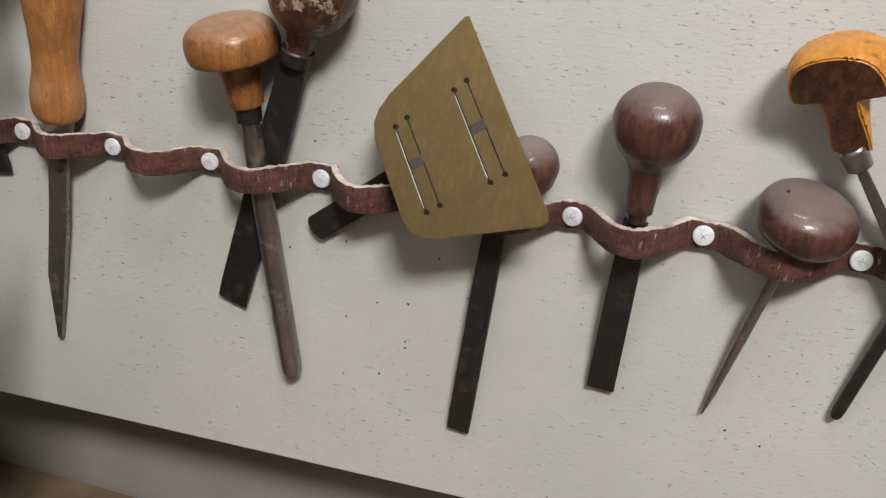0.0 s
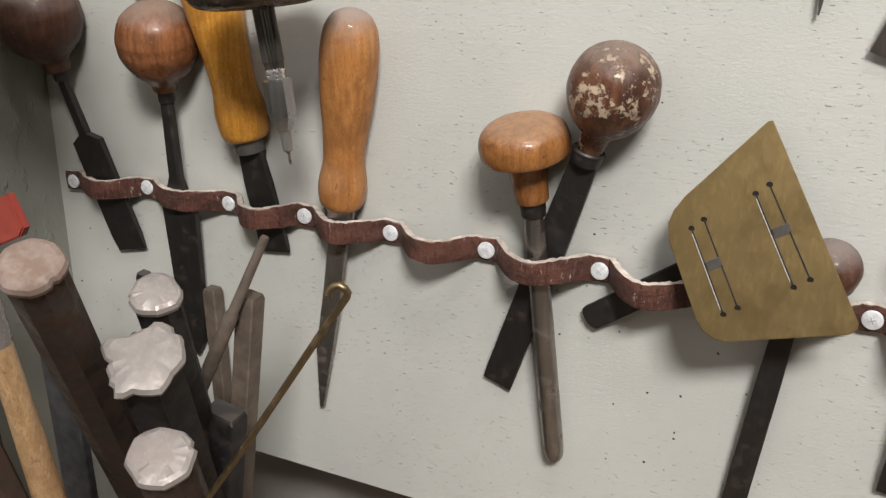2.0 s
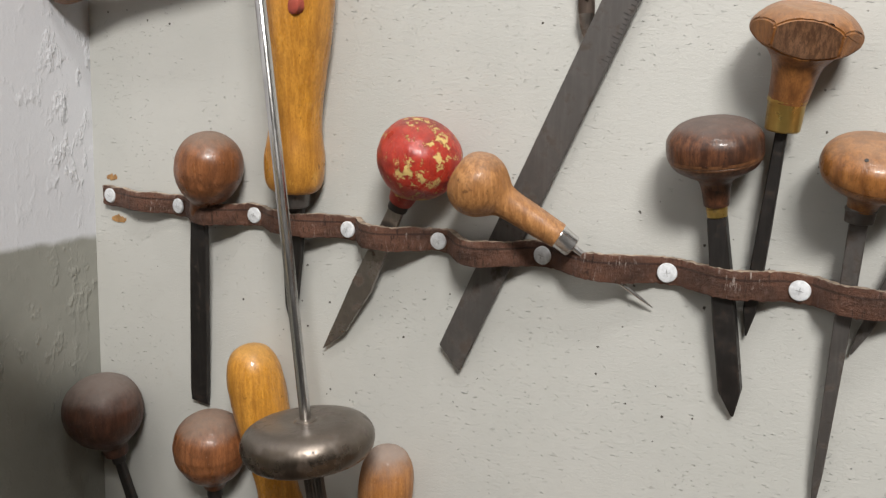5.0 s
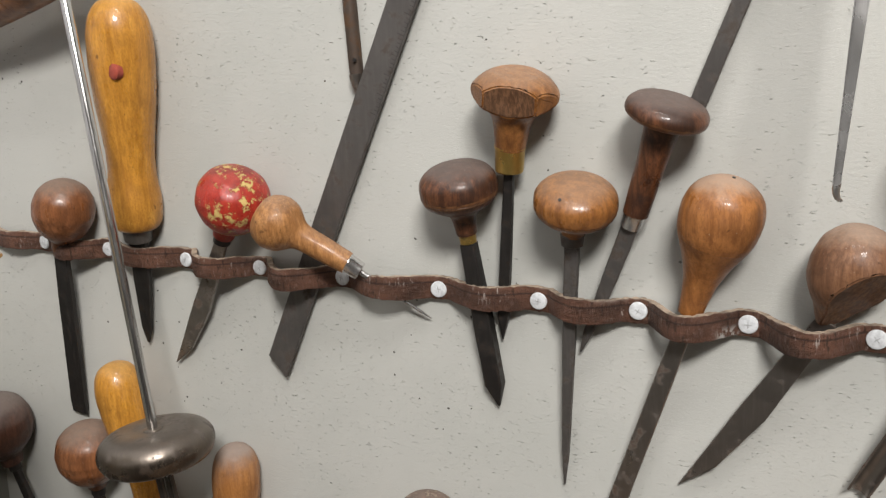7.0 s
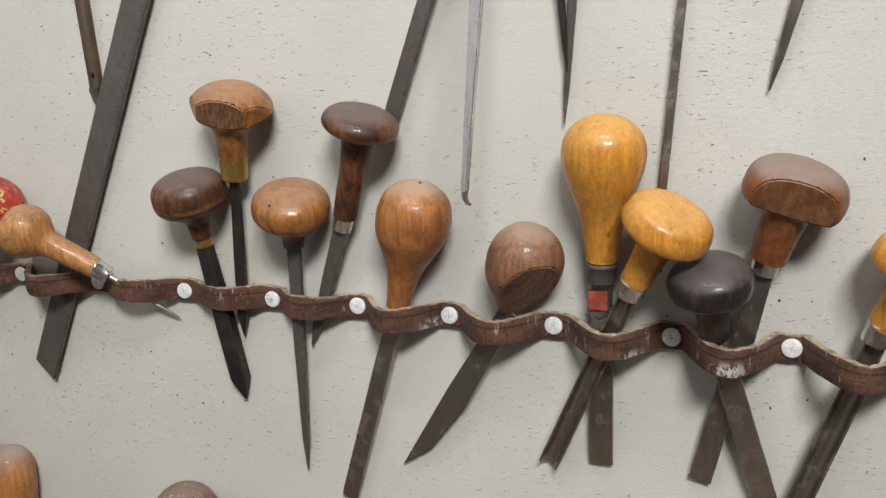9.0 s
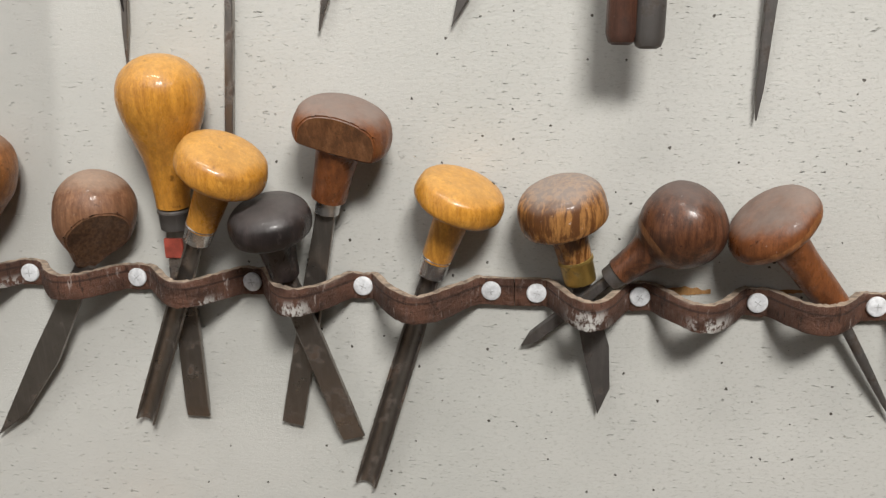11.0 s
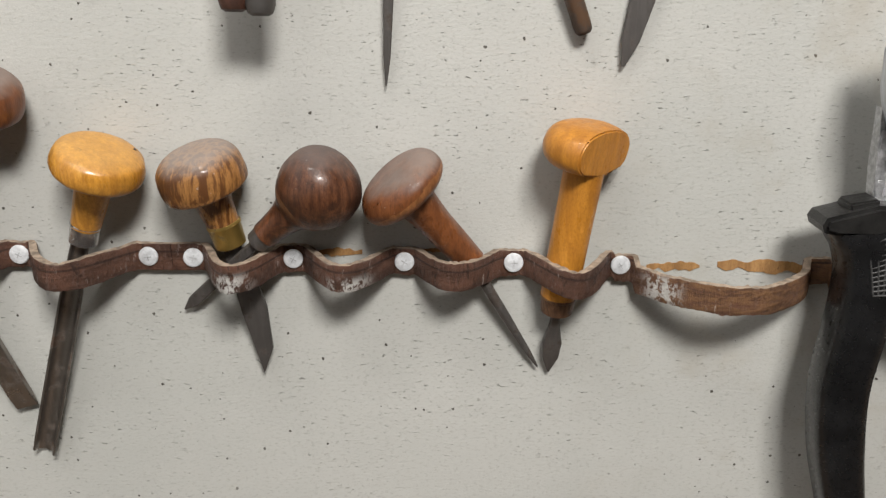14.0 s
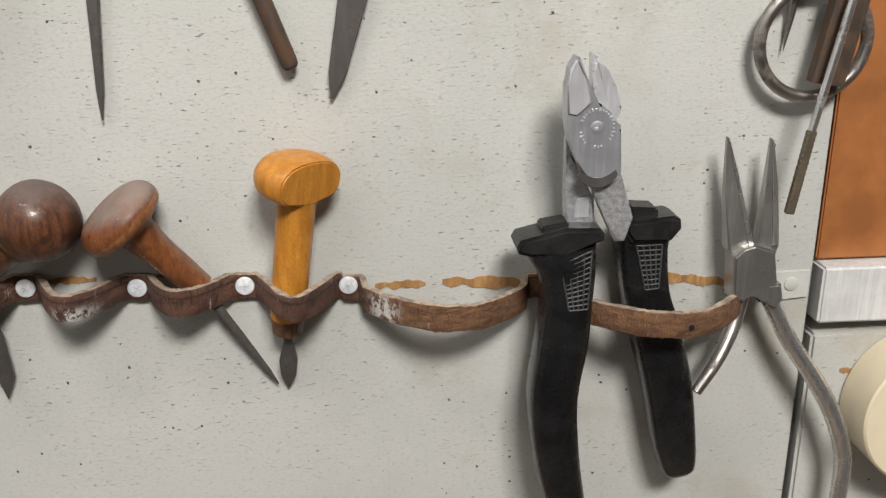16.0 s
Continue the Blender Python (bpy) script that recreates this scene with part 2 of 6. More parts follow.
def leather(name, c, cracks, dusty, paint=()):
    """Old strap leather: long scuffs, pale cracks, dust on what faces up."""
    k = Nodes(name)
    a = k.noise(45, 5, 0.6, (1, 1, 2.5))
    lines = k.noise(230, 6, 0.75, (0.55, 1, 2.0))
    crack = k.noise(240, 6, 0.75, (2.2, 1, 0.5), None, 2.0)
    scuff = k.noise(380, 5, 0.75, (1.4, 1, 0.7), None, 7.0)
    col = k.mix(k.ramp(a, 0.3, 0.7), shade(c, 0.45), shade(c, 1.25))
    col = k.mix(k.math("MULTIPLY", k.ramp(lines, 0.56, 0.7), 0.6), col, shade(c, 0.3))
    col = k.mix(k.math("MULTIPLY", k.ramp(scuff, 0.52, 0.66), 0.55), col, tuple(0.9 * v + 0.05 for v in c))
    col = k.mix(k.math("MULTIPLY", k.ramp(crack, 0.44, 0.36), 0.8), col, shade(c, 0.2))
    groove = 0.0
    if paint:
        pos = k.n("ShaderNodeSeparateXYZ")
        k.to(k.n("ShaderNodeNewGeometry").outputs["Position"], pos.inputs[0])
        mid = k.math("ADD", pos.outputs["Z"], k.math("MULTIPLY", pos.outputs["X"], 0.0296))
        groove = k.ramp(k.math("ABSOLUTE", k.math("SUBTRACT", mid, 1.4132), 0.0), 0.0007, 0.0002)
        tan = k.math("MULTIPLY", k.ramp(k.math("ADD", pos.outputs["X"], k.math("MULTIPLY", a, 0.03)), 0.462, 0.500), k.ramp(lines, 0.40, 0.60, 0.15, 0.85))
        col = k.mix(tan, col, (0.23, 0.118, 0.052))
        col = k.mix(k.math("MULTIPLY", groove, 0.75), col, shade(c, 0.22))
    f = k.math("MULTIPLY", k.ramp(crack, 0.585, 0.65), k.ramp(k.noise(30, 3, 0.6, None, None, 6.0), 0.46, 0.60))
    col = k.mix(k.math("MULTIPLY", f, cracks), col, (0.52, 0.46, 0.42))
    if paint:
        xyz = k.n("ShaderNodeSeparateXYZ")
        k.to(k.n("ShaderNodeNewGeometry").outputs["Position"], xyz.inputs[0])
        flake = k.ramp(k.math("ADD", k.math("MULTIPLY", k.noise(420, 5, 0.7, (1.6, 1, 0.8), None, 9.0), 0.45), k.math("MULTIPLY", k.noise(150, 5, 0.7, None, None, 4.0), 0.55)), 0.475, 0.53)
        for x, z, half in paint:
            near = k.ramp(k.math("ABSOLUTE", k.math("SUBTRACT", xyz.outputs["X"], x), 0.0), half, half * 0.2)
            near = k.math("MULTIPLY", near, k.ramp(xyz.outputs["Z"], z + 0.0035, z - 0.001))
            col = k.mix(k.math("MULTIPLY", k.math("MULTIPLY", near, flake), 0.9), col, (0.62, 0.61, 0.58))
    d = k.math("MULTIPLY", k.ramp(k.math("ADD", k.up(), k.math("MULTIPLY", k.noise(200, 4, 0.6), 0.5)), 0.5, 1.1), dusty)
    col = k.mix(d, col, (0.50, 0.42, 0.36))
    return k.end(col, 0.62, 0.0, k.math("ADD", k.math("ADD", lines, scuff), k.math("MULTIPLY", crack, 1.2)), 0.0011)


M_PANEL = painted_panel()
M_STUCCO = stucco("stucco_paint", (0.27, 0.27, 0.24), (0.56, 0.57, 0.60), 1.398)
M_WALL = plain("wall_paint", (0.26, 0.245, 0.225), 0.6, 0.1, 6)
# Dark so that the unseen room bounces little fill into the shadows.
M_UNSEEN_ROOM = plain("unseen_room_grey", (0.13, 0.127, 0.122), 0.7, 0.05, 2)
M_BENCH = plain("bench_wood", (0.16, 0.11, 0.07), 0.6, 0.4, 20)
M_STRAP = leather("strap_leather", (0.115, 0.043, 0.029), 0.95, 1.0)
M_STRAP_UP = leather("strap_leather_upper", (0.115, 0.052, 0.032), 0.6, 0.5, ((0.297, 1.4025, 0.011), (0.343, 1.3985, 0.012), (0.470, 1.3945, 0.009), (0.181, 1.4040, 0.009), (0.1420, 1.4020, 0.006), (0.0500, 1.4060, 0.006)))
M_EDGE = plain("strap_cut_edge", (0.47, 0.41, 0.365), 0.85, 0.35, 160, 0.0, 0.0006)
M_TAN = plain("strap_tan_edge", (0.30, 0.235, 0.178), 0.85, 0.45, 260, 0.0, 0.0006)
M_SCREW = plain("screw_zinc", (0.66, 0.68, 0.70), 0.5, 0.16, 400, 0.15, 0.0002)
M_SLOT = plain("screw_slot_grey", (0.47, 0.48, 0.49), 0.5, 0.3, 500, 0.3)
M_STEEL_DARK = metal("blackened_steel", (0.050, 0.046, 0.044), 0.42, 0.75, (0.038, 0.027, 0.021), 0.28, True, 1.0, 0.06)
M_RUSTY = metal("rusty_brown_steel", (0.10, 0.075, 0.06), 0.5, 0.6, (0.10, 0.055, 0.03), 0.6, True, 7.0, 0.2)
M_STEEL = metal("tool_steel", (0.29, 0.262, 0.238), 0.30, 0.92, (0.10, 0.070, 0.052), 0.30, True, 2.0)
M_STEEL_GREY = metal("grey_steel", (0.145, 0.135, 0.128), 0.45, 0.7, (0.075, 0.06, 0.05), 0.4, True, 3.0, 0.04)
M_CHROME = metal("nickel_ferrule", (0.66, 0.65, 0.64), 0.22, 0.92, (0.16, 0.13, 0.11), 0.08, True, 4.0)
M_DULL = metal("dull_pliers_steel", (0.36, 0.335, 0.31), 0.33, 0.95, (0.10, 0.075, 0.06), 0.4, True, 13.0)
M_BRASS = metal("brass_ferrule", (0.46, 0.31, 0.09), 0.28, 0.8, (0.13, 0.085, 0.035), 0.3, True, 5.0)
M_PLATE = metal("brass_plate", (0.200, 0.140, 0.060), 0.36, 0.80, None, 0.0, True, 6.0)
M_YELLOW = wood("yellow_varnished_wood", (0.66, 0.315, 0.048), (0.36, 0.135, 0.018), 0.28, 0.42, None, 80, seed=1.0, coat=0.28, contrast=0.45, stain=0.32, dust_sheen=(0.60, 0.38, 0.14), spread=0.55)
M_ORANGE = wood("orange_wood", (0.40, 0.165, 0.050), (0.22, 0.078, 0.022), 0.36, 0.8, None, 60, seed=2.0, contrast=0.6, stain=0.45, dust_sheen=(0.40, 0.31, 0.24))
M_ORANGE_DUSTY = wood("dusty_orange_wood", (0.50, 0.225, 0.066), (0.32, 0.120, 0.034), 0.38, 1.0, None, 60, seed=2.6, contrast=0.6, stain=0.45, dust_sheen=(0.27, 0.23, 0.205), spread=0.18)
M_BROWN = wood("brown_wood", (0.27, 0.105, 0.042), (0.125, 0.046, 0.018), 0.3, 0.85, None, 70, seed=3.0, contrast=0.7, stain=0.6, dust_sheen=(0.21, 0.165, 0.135), spread=0.62)
M_DUSTY = wood("dusty_brown_wood", (0.105, 0.044, 0.027), (0.048, 0.022, 0.015), 0.42, 0.9, None, 60, seed=4.0, contrast=0.6, stain=0.6, dust_sheen=(0.205, 0.172, 0.155), spread=0.45)
M_WORN = wood("worn_painted_wood", (0.165, 0.066, 0.034), (0.060, 0.024, 0.014), 0.32, 0.7, (0.40, 0.31, 0.22), 60, seed=5.3, flaked=0.612, dust_sheen=(0.24, 0.19, 0.16), spread=0.6)
M_PLUM = wood("plum_wood", (0.105, 0.043, 0.030), (0.050, 0.020, 0.015), 0.28, 0.8, None, 60, seed=6.0, coat=0.2, contrast=0.7, dust_sheen=(0.165, 0.130, 0.115), spread=0.60)
M_RED = wood("red_painted_wood", (0.46, 0.045, 0.025), (0.38, 0.03, 0.02), 0.3, 0.15, (0.56, 0.40, 0.14), 60, seed=7.0, flaked=0.605)
M_PALE = wood("pale_wood", (0.46, 0.225, 0.080), (0.28, 0.115, 0.036), 0.4, 0.3, None, 90, seed=8.0, stain=0.6)
M_DARK = wood("dark_stained_wood", (0.150, 0.058, 0.026), (0.045, 0.017, 0.009), 0.36, 0.95, None, 60, seed=9.0, coat=0.15, dust_sheen=(0.120, 0.094, 0.084), spread=0.72)
M_TIGER = wood("striped_wood", (0.42, 0.200, 0.060), (0.15, 0.057, 0.017), 0.32, 0.9, None, 75, (0.0, 0.35, 0.0), 10.0, 2.0, 0.2, 0.4, (0.27, 0.235, 0.21), spread=0.58)
M_BLACK = wood("black_stained_wood", (0.040, 0.030, 0.029), (0.02, 0.015, 0.014), 0.26, 0.5, None, 60, seed=11.0, coat=0.15, contrast=0.7, dust_sheen=(0.130, 0.118, 0.114), spread=0.48)
M_WALNUT = wood("walnut", (0.27, 0.135, 0.070), (0.15, 0.066, 0.033), 0.45, 0.7, None, 90, seed=12.0, contrast=0.8, stain=0.5, dust_sheen=(0.36, 0.28, 0.22))
M_WALNUT_DARK = wood("dark_end_grain", (0.20, 0.102, 0.052), (0.12, 0.058, 0.03), 0.5, 0.0, None, 120, (1.2, 0.0, 0.3), 16.0, 1.4, 0.1)
M_MID_BROWN = wood("mid_brown_wood", (0.23, 0.105, 0.045), (0.12, 0.050, 0.022), 0.35, 0.2, None, 70, seed=17.0, contrast=0.7, stain=0.6)
M_RIM = wood("orange_rim_wood", (0.34, 0.14, 0.05), (0.18, 0.070, 0.026), 0.33, 0.3, None, 70, seed=18.0, contrast=0.7, stain=0.5)
M_REDDISH = wood("reddish_wood", (0.24, 0.084, 0.028), (0.115, 0.038, 0.015), 0.30, 0.95, None, 60, seed=13.0, contrast=0.7, stain=0.7, coat=0.03, dust_sheen=(0.225, 0.185, 0.162), spread=0.62)
M_HONEY = wood("honey_wood", (0.60, 0.262, 0.036), (0.46, 0.172, 0.022), 0.34, 0.0, None, 50, seed=14.0, coat=0.1, contrast=0.6, stain=0.3)
M_TAN_WOOD = wood("tan_wood", (0.35, 0.148, 0.042), (0.15, 0.052, 0.016), 0.31, 0.4, None, 60, seed=15.0, contrast=0.6, stain=0.6, coat=0.15, dust_sheen=(0.38, 0.275, 0.20), spread=0.66)


# ---- building blocks ----
def thing(name, at, label, category, group="", kind=""):
    ob = new(name)
    ob.location = at
    ob.empty_display_size = 0.02
    return tagged(ob, label, category, group, kind)


def origin(ob):
    v = Vector(ob.location)
    return v + origin(ob.parent) if ob.parent else v


def part(name, bm, material, parent=None, label="", smooth=35.0):
    """Links a bmesh, made in world coordinates, as one mesh under a thing or a part."""
    bmesh.ops.recalc_face_normals(bm, faces=bm.faces)
    me = bpy.data.meshes.new(name)
    if parent:
        bmesh.ops.translate(bm, vec=-origin(parent), verts=bm.verts)
    for f in bm.faces:
        f.smooth = True
    bm.to_mesh(me)
    bm.free()
    me.set_sharp_from_angle(angle=radians(smooth))
    for m in material if isinstance(material, (list, tuple)) else [material]:
        me.materials.append(m)
    ob = new(name, me)
    if parent:
        ob.parent = parent
    if label:
        ob["label"] = label
    return ob


def frame_of(a, b):
    """A matrix at a whose z looks to b and whose -y looks out of the panel as far as it can."""
    z = (Vector(b) - Vector(a)).normalized()
    y = Vector((0, 1, 0))
    y = (y - z * y.dot(z)).normalized()
    x = y.cross(z)
    m = Matrix((x, y, z)).transposed().to_4x4()
    m.translation = Vector(a)
    return m


def smooth_line(points, n):
    """Catmull-Rom through pairs or triples."""
    p = [np.array(q, float) for q in points]
    p = [2 * p[0] - p[1], *p, 2 * p[-1] - p[-2]]
    out = []
    for i in range(1, len(p) - 2):
        for k in range(n):
            t = k / n
            a, b, c, d = p[i - 1 : i + 3]
            out.append(0.5 * (2 * b + (c - a) * t + (2 * a - 5 * b + 4 * c - d) * t * t + (3 * b - a - 3 * c + d) * t**3))
    out.append(p[-2])
    return out


def lathe(bm, m, rings, seg=40, squash=1.0, wobble=0.0):
    """Rings of (height along z, radius) turned about z."""
    rows = []
    for h, r in rings:
        row = []
        if r < 1e-5:
            row = [bm.verts.new(m @ Vector((0, 0, h)))]
        else:
            for i in range(seg):
                a = 2 * math.pi * (i + 0.5) / seg
                w = 1 + wobble * noise.noise((3 * math.cos(a), 3 * math.sin(a), h * 150))
                row.append(bm.verts.new(m @ Vector((r * w * math.cos(a), r * w * squash * math.sin(a), h))))
        rows.append(row)
    for a, b in zip(rows, rows[1:]):
        if len(a) == 1 and len(b) == 1:
            continue
        if len(a) == 1:
            for i in range(seg):
                bm.faces.new((a[0], b[i], b[(i + 1) % seg]))
        elif len(b) == 1:
            for i in range(seg):
                bm.faces.new((a[i], a[(i + 1) % seg], b[0]))
        else:
            for i in range(seg):
                bm.faces.new((a[i], a[(i + 1) % seg], b[(i + 1) % seg], b[i]))
    for row in (rows[0], rows[-1]):
        if len(row) > 2:
            bm.faces.new(row)
    return bm


def prism(bm, m, sections):
    """Sections of (height, half width, half thickness, chamfer): a bar of eight sides through them."""
    rows = []
    for h, w, t, c in sections:
        c = min(c, w * 0.9, t * 0.9)
        xy = [(-w, -t + c), (-w + c, -t), (w - c, -t), (w, -t + c), (w, t - c), (w - c, t), (-w + c, t), (-w, t - c)]
        rows.append([bm.verts.new(m @ Vector((x, y, h))) for x, y in xy])
    for a, b in zip(rows, rows[1:]):
        for i in range(8):
            bm.faces.new((a[i], a[(i + 1) % 8], b[(i + 1) % 8], b[i]))
    bm.faces.new(rows[0])
    bm.faces.new(rows[-1])
    return bm


def box(bm, lo, hi, bevel=0.0):
    g = bmesh.ops.create_cube(bm, size=1.0)
    lo, hi = Vector(lo), Vector(hi)
    for v in g["verts"]:
        v.co = Vector(((v.co.x + 0.5) * (hi.x - lo.x) + lo.x, (v.co.y + 0.5) * (hi.y - lo.y) + lo.y, (v.co.z + 0.5) * (hi.z - lo.z) + lo.z))
    if bevel:
        es = {e for v in g["verts"] for e in v.link_edges}
        bmesh.ops.bevel(bm, geom=list(es), offset=bevel, segments=2, affect="EDGES")
    return bm


def tube(bm, points, radius, seg=14, flat=1.0):
    """A round bar along points; radius may be one number or one for each point."""
    pts = [Vector(p) for p in points]
    rad = radius if isinstance(radius, (list, tuple)) else [radius] * len(pts)
    rows, side = [], None
    for i, p in enumerate(pts):
        d = (pts[min(i + 1, len(pts) - 1)] - pts[max(i - 1, 0)]).normalized()
        if side is None:
            side = d.orthogonal().normalized()
        side = (side - d * side.dot(d)).normalized()
        up = d.cross(side)
        rows.append([bm.verts.new(p + rad[i] * (math.cos(a) * side + flat * math.sin(a) * up)) for a in (2 * math.pi * j / seg for j in range(seg))])
    for a, b in zip(rows, rows[1:]):
        for i in range(seg):
            bm.faces.new((a[i], a[(i + 1) % seg], b[(i + 1) % seg], b[i]))
    bm.faces.new(rows[0])
    bm.faces.new(rows[-1])
    return bm


def outline(bm, m, pts, depth, bevel=0.0):
    """A flat piece: an outline in x and z of m, depth thick along y."""
    a = [bm.verts.new(m @ Vector((x, -depth / 2, z))) for x, z in pts]
    b = [bm.verts.new(m @ Vector((x, depth / 2, z))) for x, z in pts]
    bm.faces.new(a)
    bm.faces.new(b)
    for i in range(len(pts)):
        j = (i + 1) % len(pts)
        bm.faces.new((a[i], a[j], b[j], b[i]))
    if bevel:
        rim = [e for e in bm.edges if len(e.link_faces) == 2 and any(len(f.verts) == len(pts) for f in e.link_faces)]
        bmesh.ops.bevel(bm, geom=rim, offset=bevel, segments=2, affect="EDGES")
    return bm


# ---- the large structure ----
def left_x(z, y=0.0):
    """Where the leaning plaster wall meets the panel's plane at a height."""
    return -0.4260 + 0.05 * (z - 1.3200) + 0.05 * -y


ROOM = (-1.2, 1.9, -2.4, 0.0, 3.0)  # x low, x high, y near, floor, ceiling


def build_room():
    bm = bmesh.new()
    outline(bm, pose(0, 0.009, 0), [(left_x(1.0425) - 0.004, 1.0425), (0.668, 1.062), (0.668, 1.80), (left_x(1.80) - 0.004, 1.80)], 0.018, 0.0012)
    tagged(part("tool_panel", bm, M_PANEL), "grey-green brush-painted wooden tool panel with chips and dirt flecks", "panel", kind="structure")
    bm = box(bmesh.new(), (-1.2, 0.062, 0.0), (1.9, 0.13, 3.0))
    tagged(part("wall_north", bm, M_WALL), "grey painted wall behind the tool panel", "wall", kind="structure")
    for x in (-0.30, 0.12, 0.56):
        tagged(part("batten", box(bmesh.new(), (x - 0.02, 0.018, 1.12), (x + 0.02, 0.062, 1.78), 0.001), M_BENCH), "plain wooden batten between the panel and the wall", "batten", kind="structure")
    bm = bmesh.new()
    z0, z1, y0, y1 = 0.0, 3.0, 0.062, -2.4
    near, far = [], []
    for y in (y0, y1):
        for z in (z0, z1):
            near.append(bm.verts.new((left_x(z, max(y, -0.45)), y, z)))
            far.append(bm.verts.new((left_x(z, max(y, -0.45)) - 0.2, y, z)))
    for q in (near, far):
        bm.faces.new((q[0], q[1], q[3], q[2]))
    for i, j in ((0, 1), (1, 3), (3, 2), (2, 0)):
        bm.faces.new((near[i], near[j], far[j], far[i]))
    tagged(part("wall_west", bm, M_STUCCO), "rough plaster wall, grey below and white above a paint line", "wall", kind="structure")
    # Unseen shell added around the panel; its dark grey sets the bounced light.
    for name, lo, hi in (("wall_south", (-1.2, -2.5, 0), (1.9, -2.4, 3.0)), ("wall_east", (1.9, -2.5, 0), (2.0, 0.13, 3.0)), ("floor", (-1.2, -2.5, -0.1), (2.0, 0.13, 0)), ("ceiling", (-1.2, -2.5, 3.0), (2.0, 0.13, 3.1))):
        tagged(part(name, box(bmesh.new(), lo, hi), M_UNSEEN_ROOM), "plain dark grey unseen " + name.split("_")[0] + " of the workshop", name.split("_")[0], kind="structure")
    bm = box(bmesh.new(), (-0.41, -0.45, 0.895), (1.9, 0.062, 0.935), 0.003)
    tagged(part("workbench_top", bm, M_BENCH), "dark worn wooden workbench top below the panel", "workbench", kind="structure")


build_room()


# ---- straps and screws ----
UPPER_X = (-0.4061, -0.3543, -0.3018, -0.2439, -0.1935, -0.1418, -0.0870, -0.0357, 0.0107, 0.0572, 0.1061, 0.1571, 0.2048, 0.2584, 0.2769, 0.3185, 0.3647, 0.4102, 0.4548, 0.5385, 0.6400)
UPPER_OUT = (0.005, 0.013, 0.010, 0.015, 0.018, 0.012, 0.010, 0.012, 0.018, 0.019, 0.021, 0.026, 0.027, 0.001, 0.028, 0.023, 0.020, 0.027, 0.026, 0.036)
LOWER_X = (-0.4181, -0.3603, -0.3032, -0.2544, -0.2039, -0.1528, -0.0982, -0.0430, 0.0116, 0.0624, 0.1190, 0.1750, 0.2300)
LOWER_OUT = (0.012, 0.011, 0.016, 0.015, 0.017, 0.019, 0.020, 0.019, 0.021, 0.019, 0.02, 0.02)
STRAP_H, STRAP_T = 0.0112, 0.0036


def upper_z(x):
    return 1.4107 - 0.0296 * x


def lower_z(x):
    return 1.2064 + 0.008 * min(0.0, x + 0.36) * 8


def strap(name, xs, outs, height, materials, label, wide_from=99, ends=(0.006, 0.006), holes=()):
    """One leather band, pinned at xs and standing off the panel between them."""
    line = []
    for i, out in enumerate(outs):
        a, b = xs[i], xs[i + 1]
        n = 44 if i < wide_from else 80
        flat = 0.0050 / (b - a)
        skew = 0.80 + 0.3 * random.random()
        for k in range(n):
            u = k / n
            v = min(max((u - flat) / (1 - 2 * flat), 0), 1) ** skew
            s = math.sin(math.pi * v)
            s = s ** (1.25 if i < wide_from else 0.8) if 0 < v < 1 else 0
            line.append((a + u * (b - a), -STRAP_T / 2 - 0.0003 - out * s))
    line.append((xs[-1], -STRAP_T / 2 - 0.0003))
    line = [(xs[0] - ends[0], line[0][1]), *line, (xs[-1] + ends[1], line[-1][1])]
    bm = bmesh.new()
    rows = []
    steps = (-0.5, -0.42, -0.15, 0.15, 0.42, 0.5)
    for i, (x, y) in enumerate(line):
        d = Vector((*line[min(i + 1, len(line) - 1)], 0)) - Vector((*line[max(i - 1, 0)], 0))
        d.normalize()
        side = Vector((d.y, -d.x, 0))
        z0 = height(x) - (0.006 if name.endswith("upper") and x > 0.452 else 0) * (1 if -y > 0.004 else 0.3)
        row = []
        for face in (1, -1):
            for s in steps if face == 1 else steps[::-1]:
                inset = 0.8 if abs(s) == 0.5 else 1.0
                wob = 0.0009 * noise.noise((x * 130, s * 3, 7.0)) + 0.0006 * noise.noise((x * 520, face, s * 2)) + 0.0003 * noise.noise((x * 1100, face, s * 3))
                p = Vector((x, y, z0 + s * STRAP_H + (wob if abs(s) > 0.4 else 0))) + side * face * (STRAP_T / 2 * inset + (0.5 * wob if face == 1 else 0))
                p.y = min(p.y, -0.0002)
                row.append(bm.verts.new(p))
        rows.append(row)
    k = len(rows[0])
    for a, b in zip(rows, rows[1:]):
        for i in range(k):
            f = bm.faces.new((a[i], a[(i + 1) % k], b[(i + 1) % k], b[i]))
            f.material_index = 1 if i in (5, 11) else 0
    bm.faces.new(rows[0])
    bm.faces.new(rows[-1])
    t = thing("leather_strap", (xs[0], 0, height(xs[0])), label, "strap")
    for f in bm.faces:
        f.smooth = True
    edge = bm.copy()
    bmesh.ops.delete(bm, geom=[f for f in bm.faces if f.material_index == 1], context="FACES")
    bmesh.ops.delete(edge, geom=[f for f in edge.faces if f.material_index == 0], context="FACES")
    for f in edge.faces:
        f.material_index = 0
    part("band", bm, materials[0], t, "", 50)
    part("cut_edge", edge, materials[1], t, "pale raw cut edge of the leather", 50)
    for x, y, z in holes:
        part("nail_hole", lathe(bmesh.new(), pose(x, y, z, 90, 0, 0), [(-0.0006, 0.0013), (0.0004, 0.0012), (0.0005, 0.0)], 10), M_STEEL_DARK, t, "dark old nail hole")
    return t


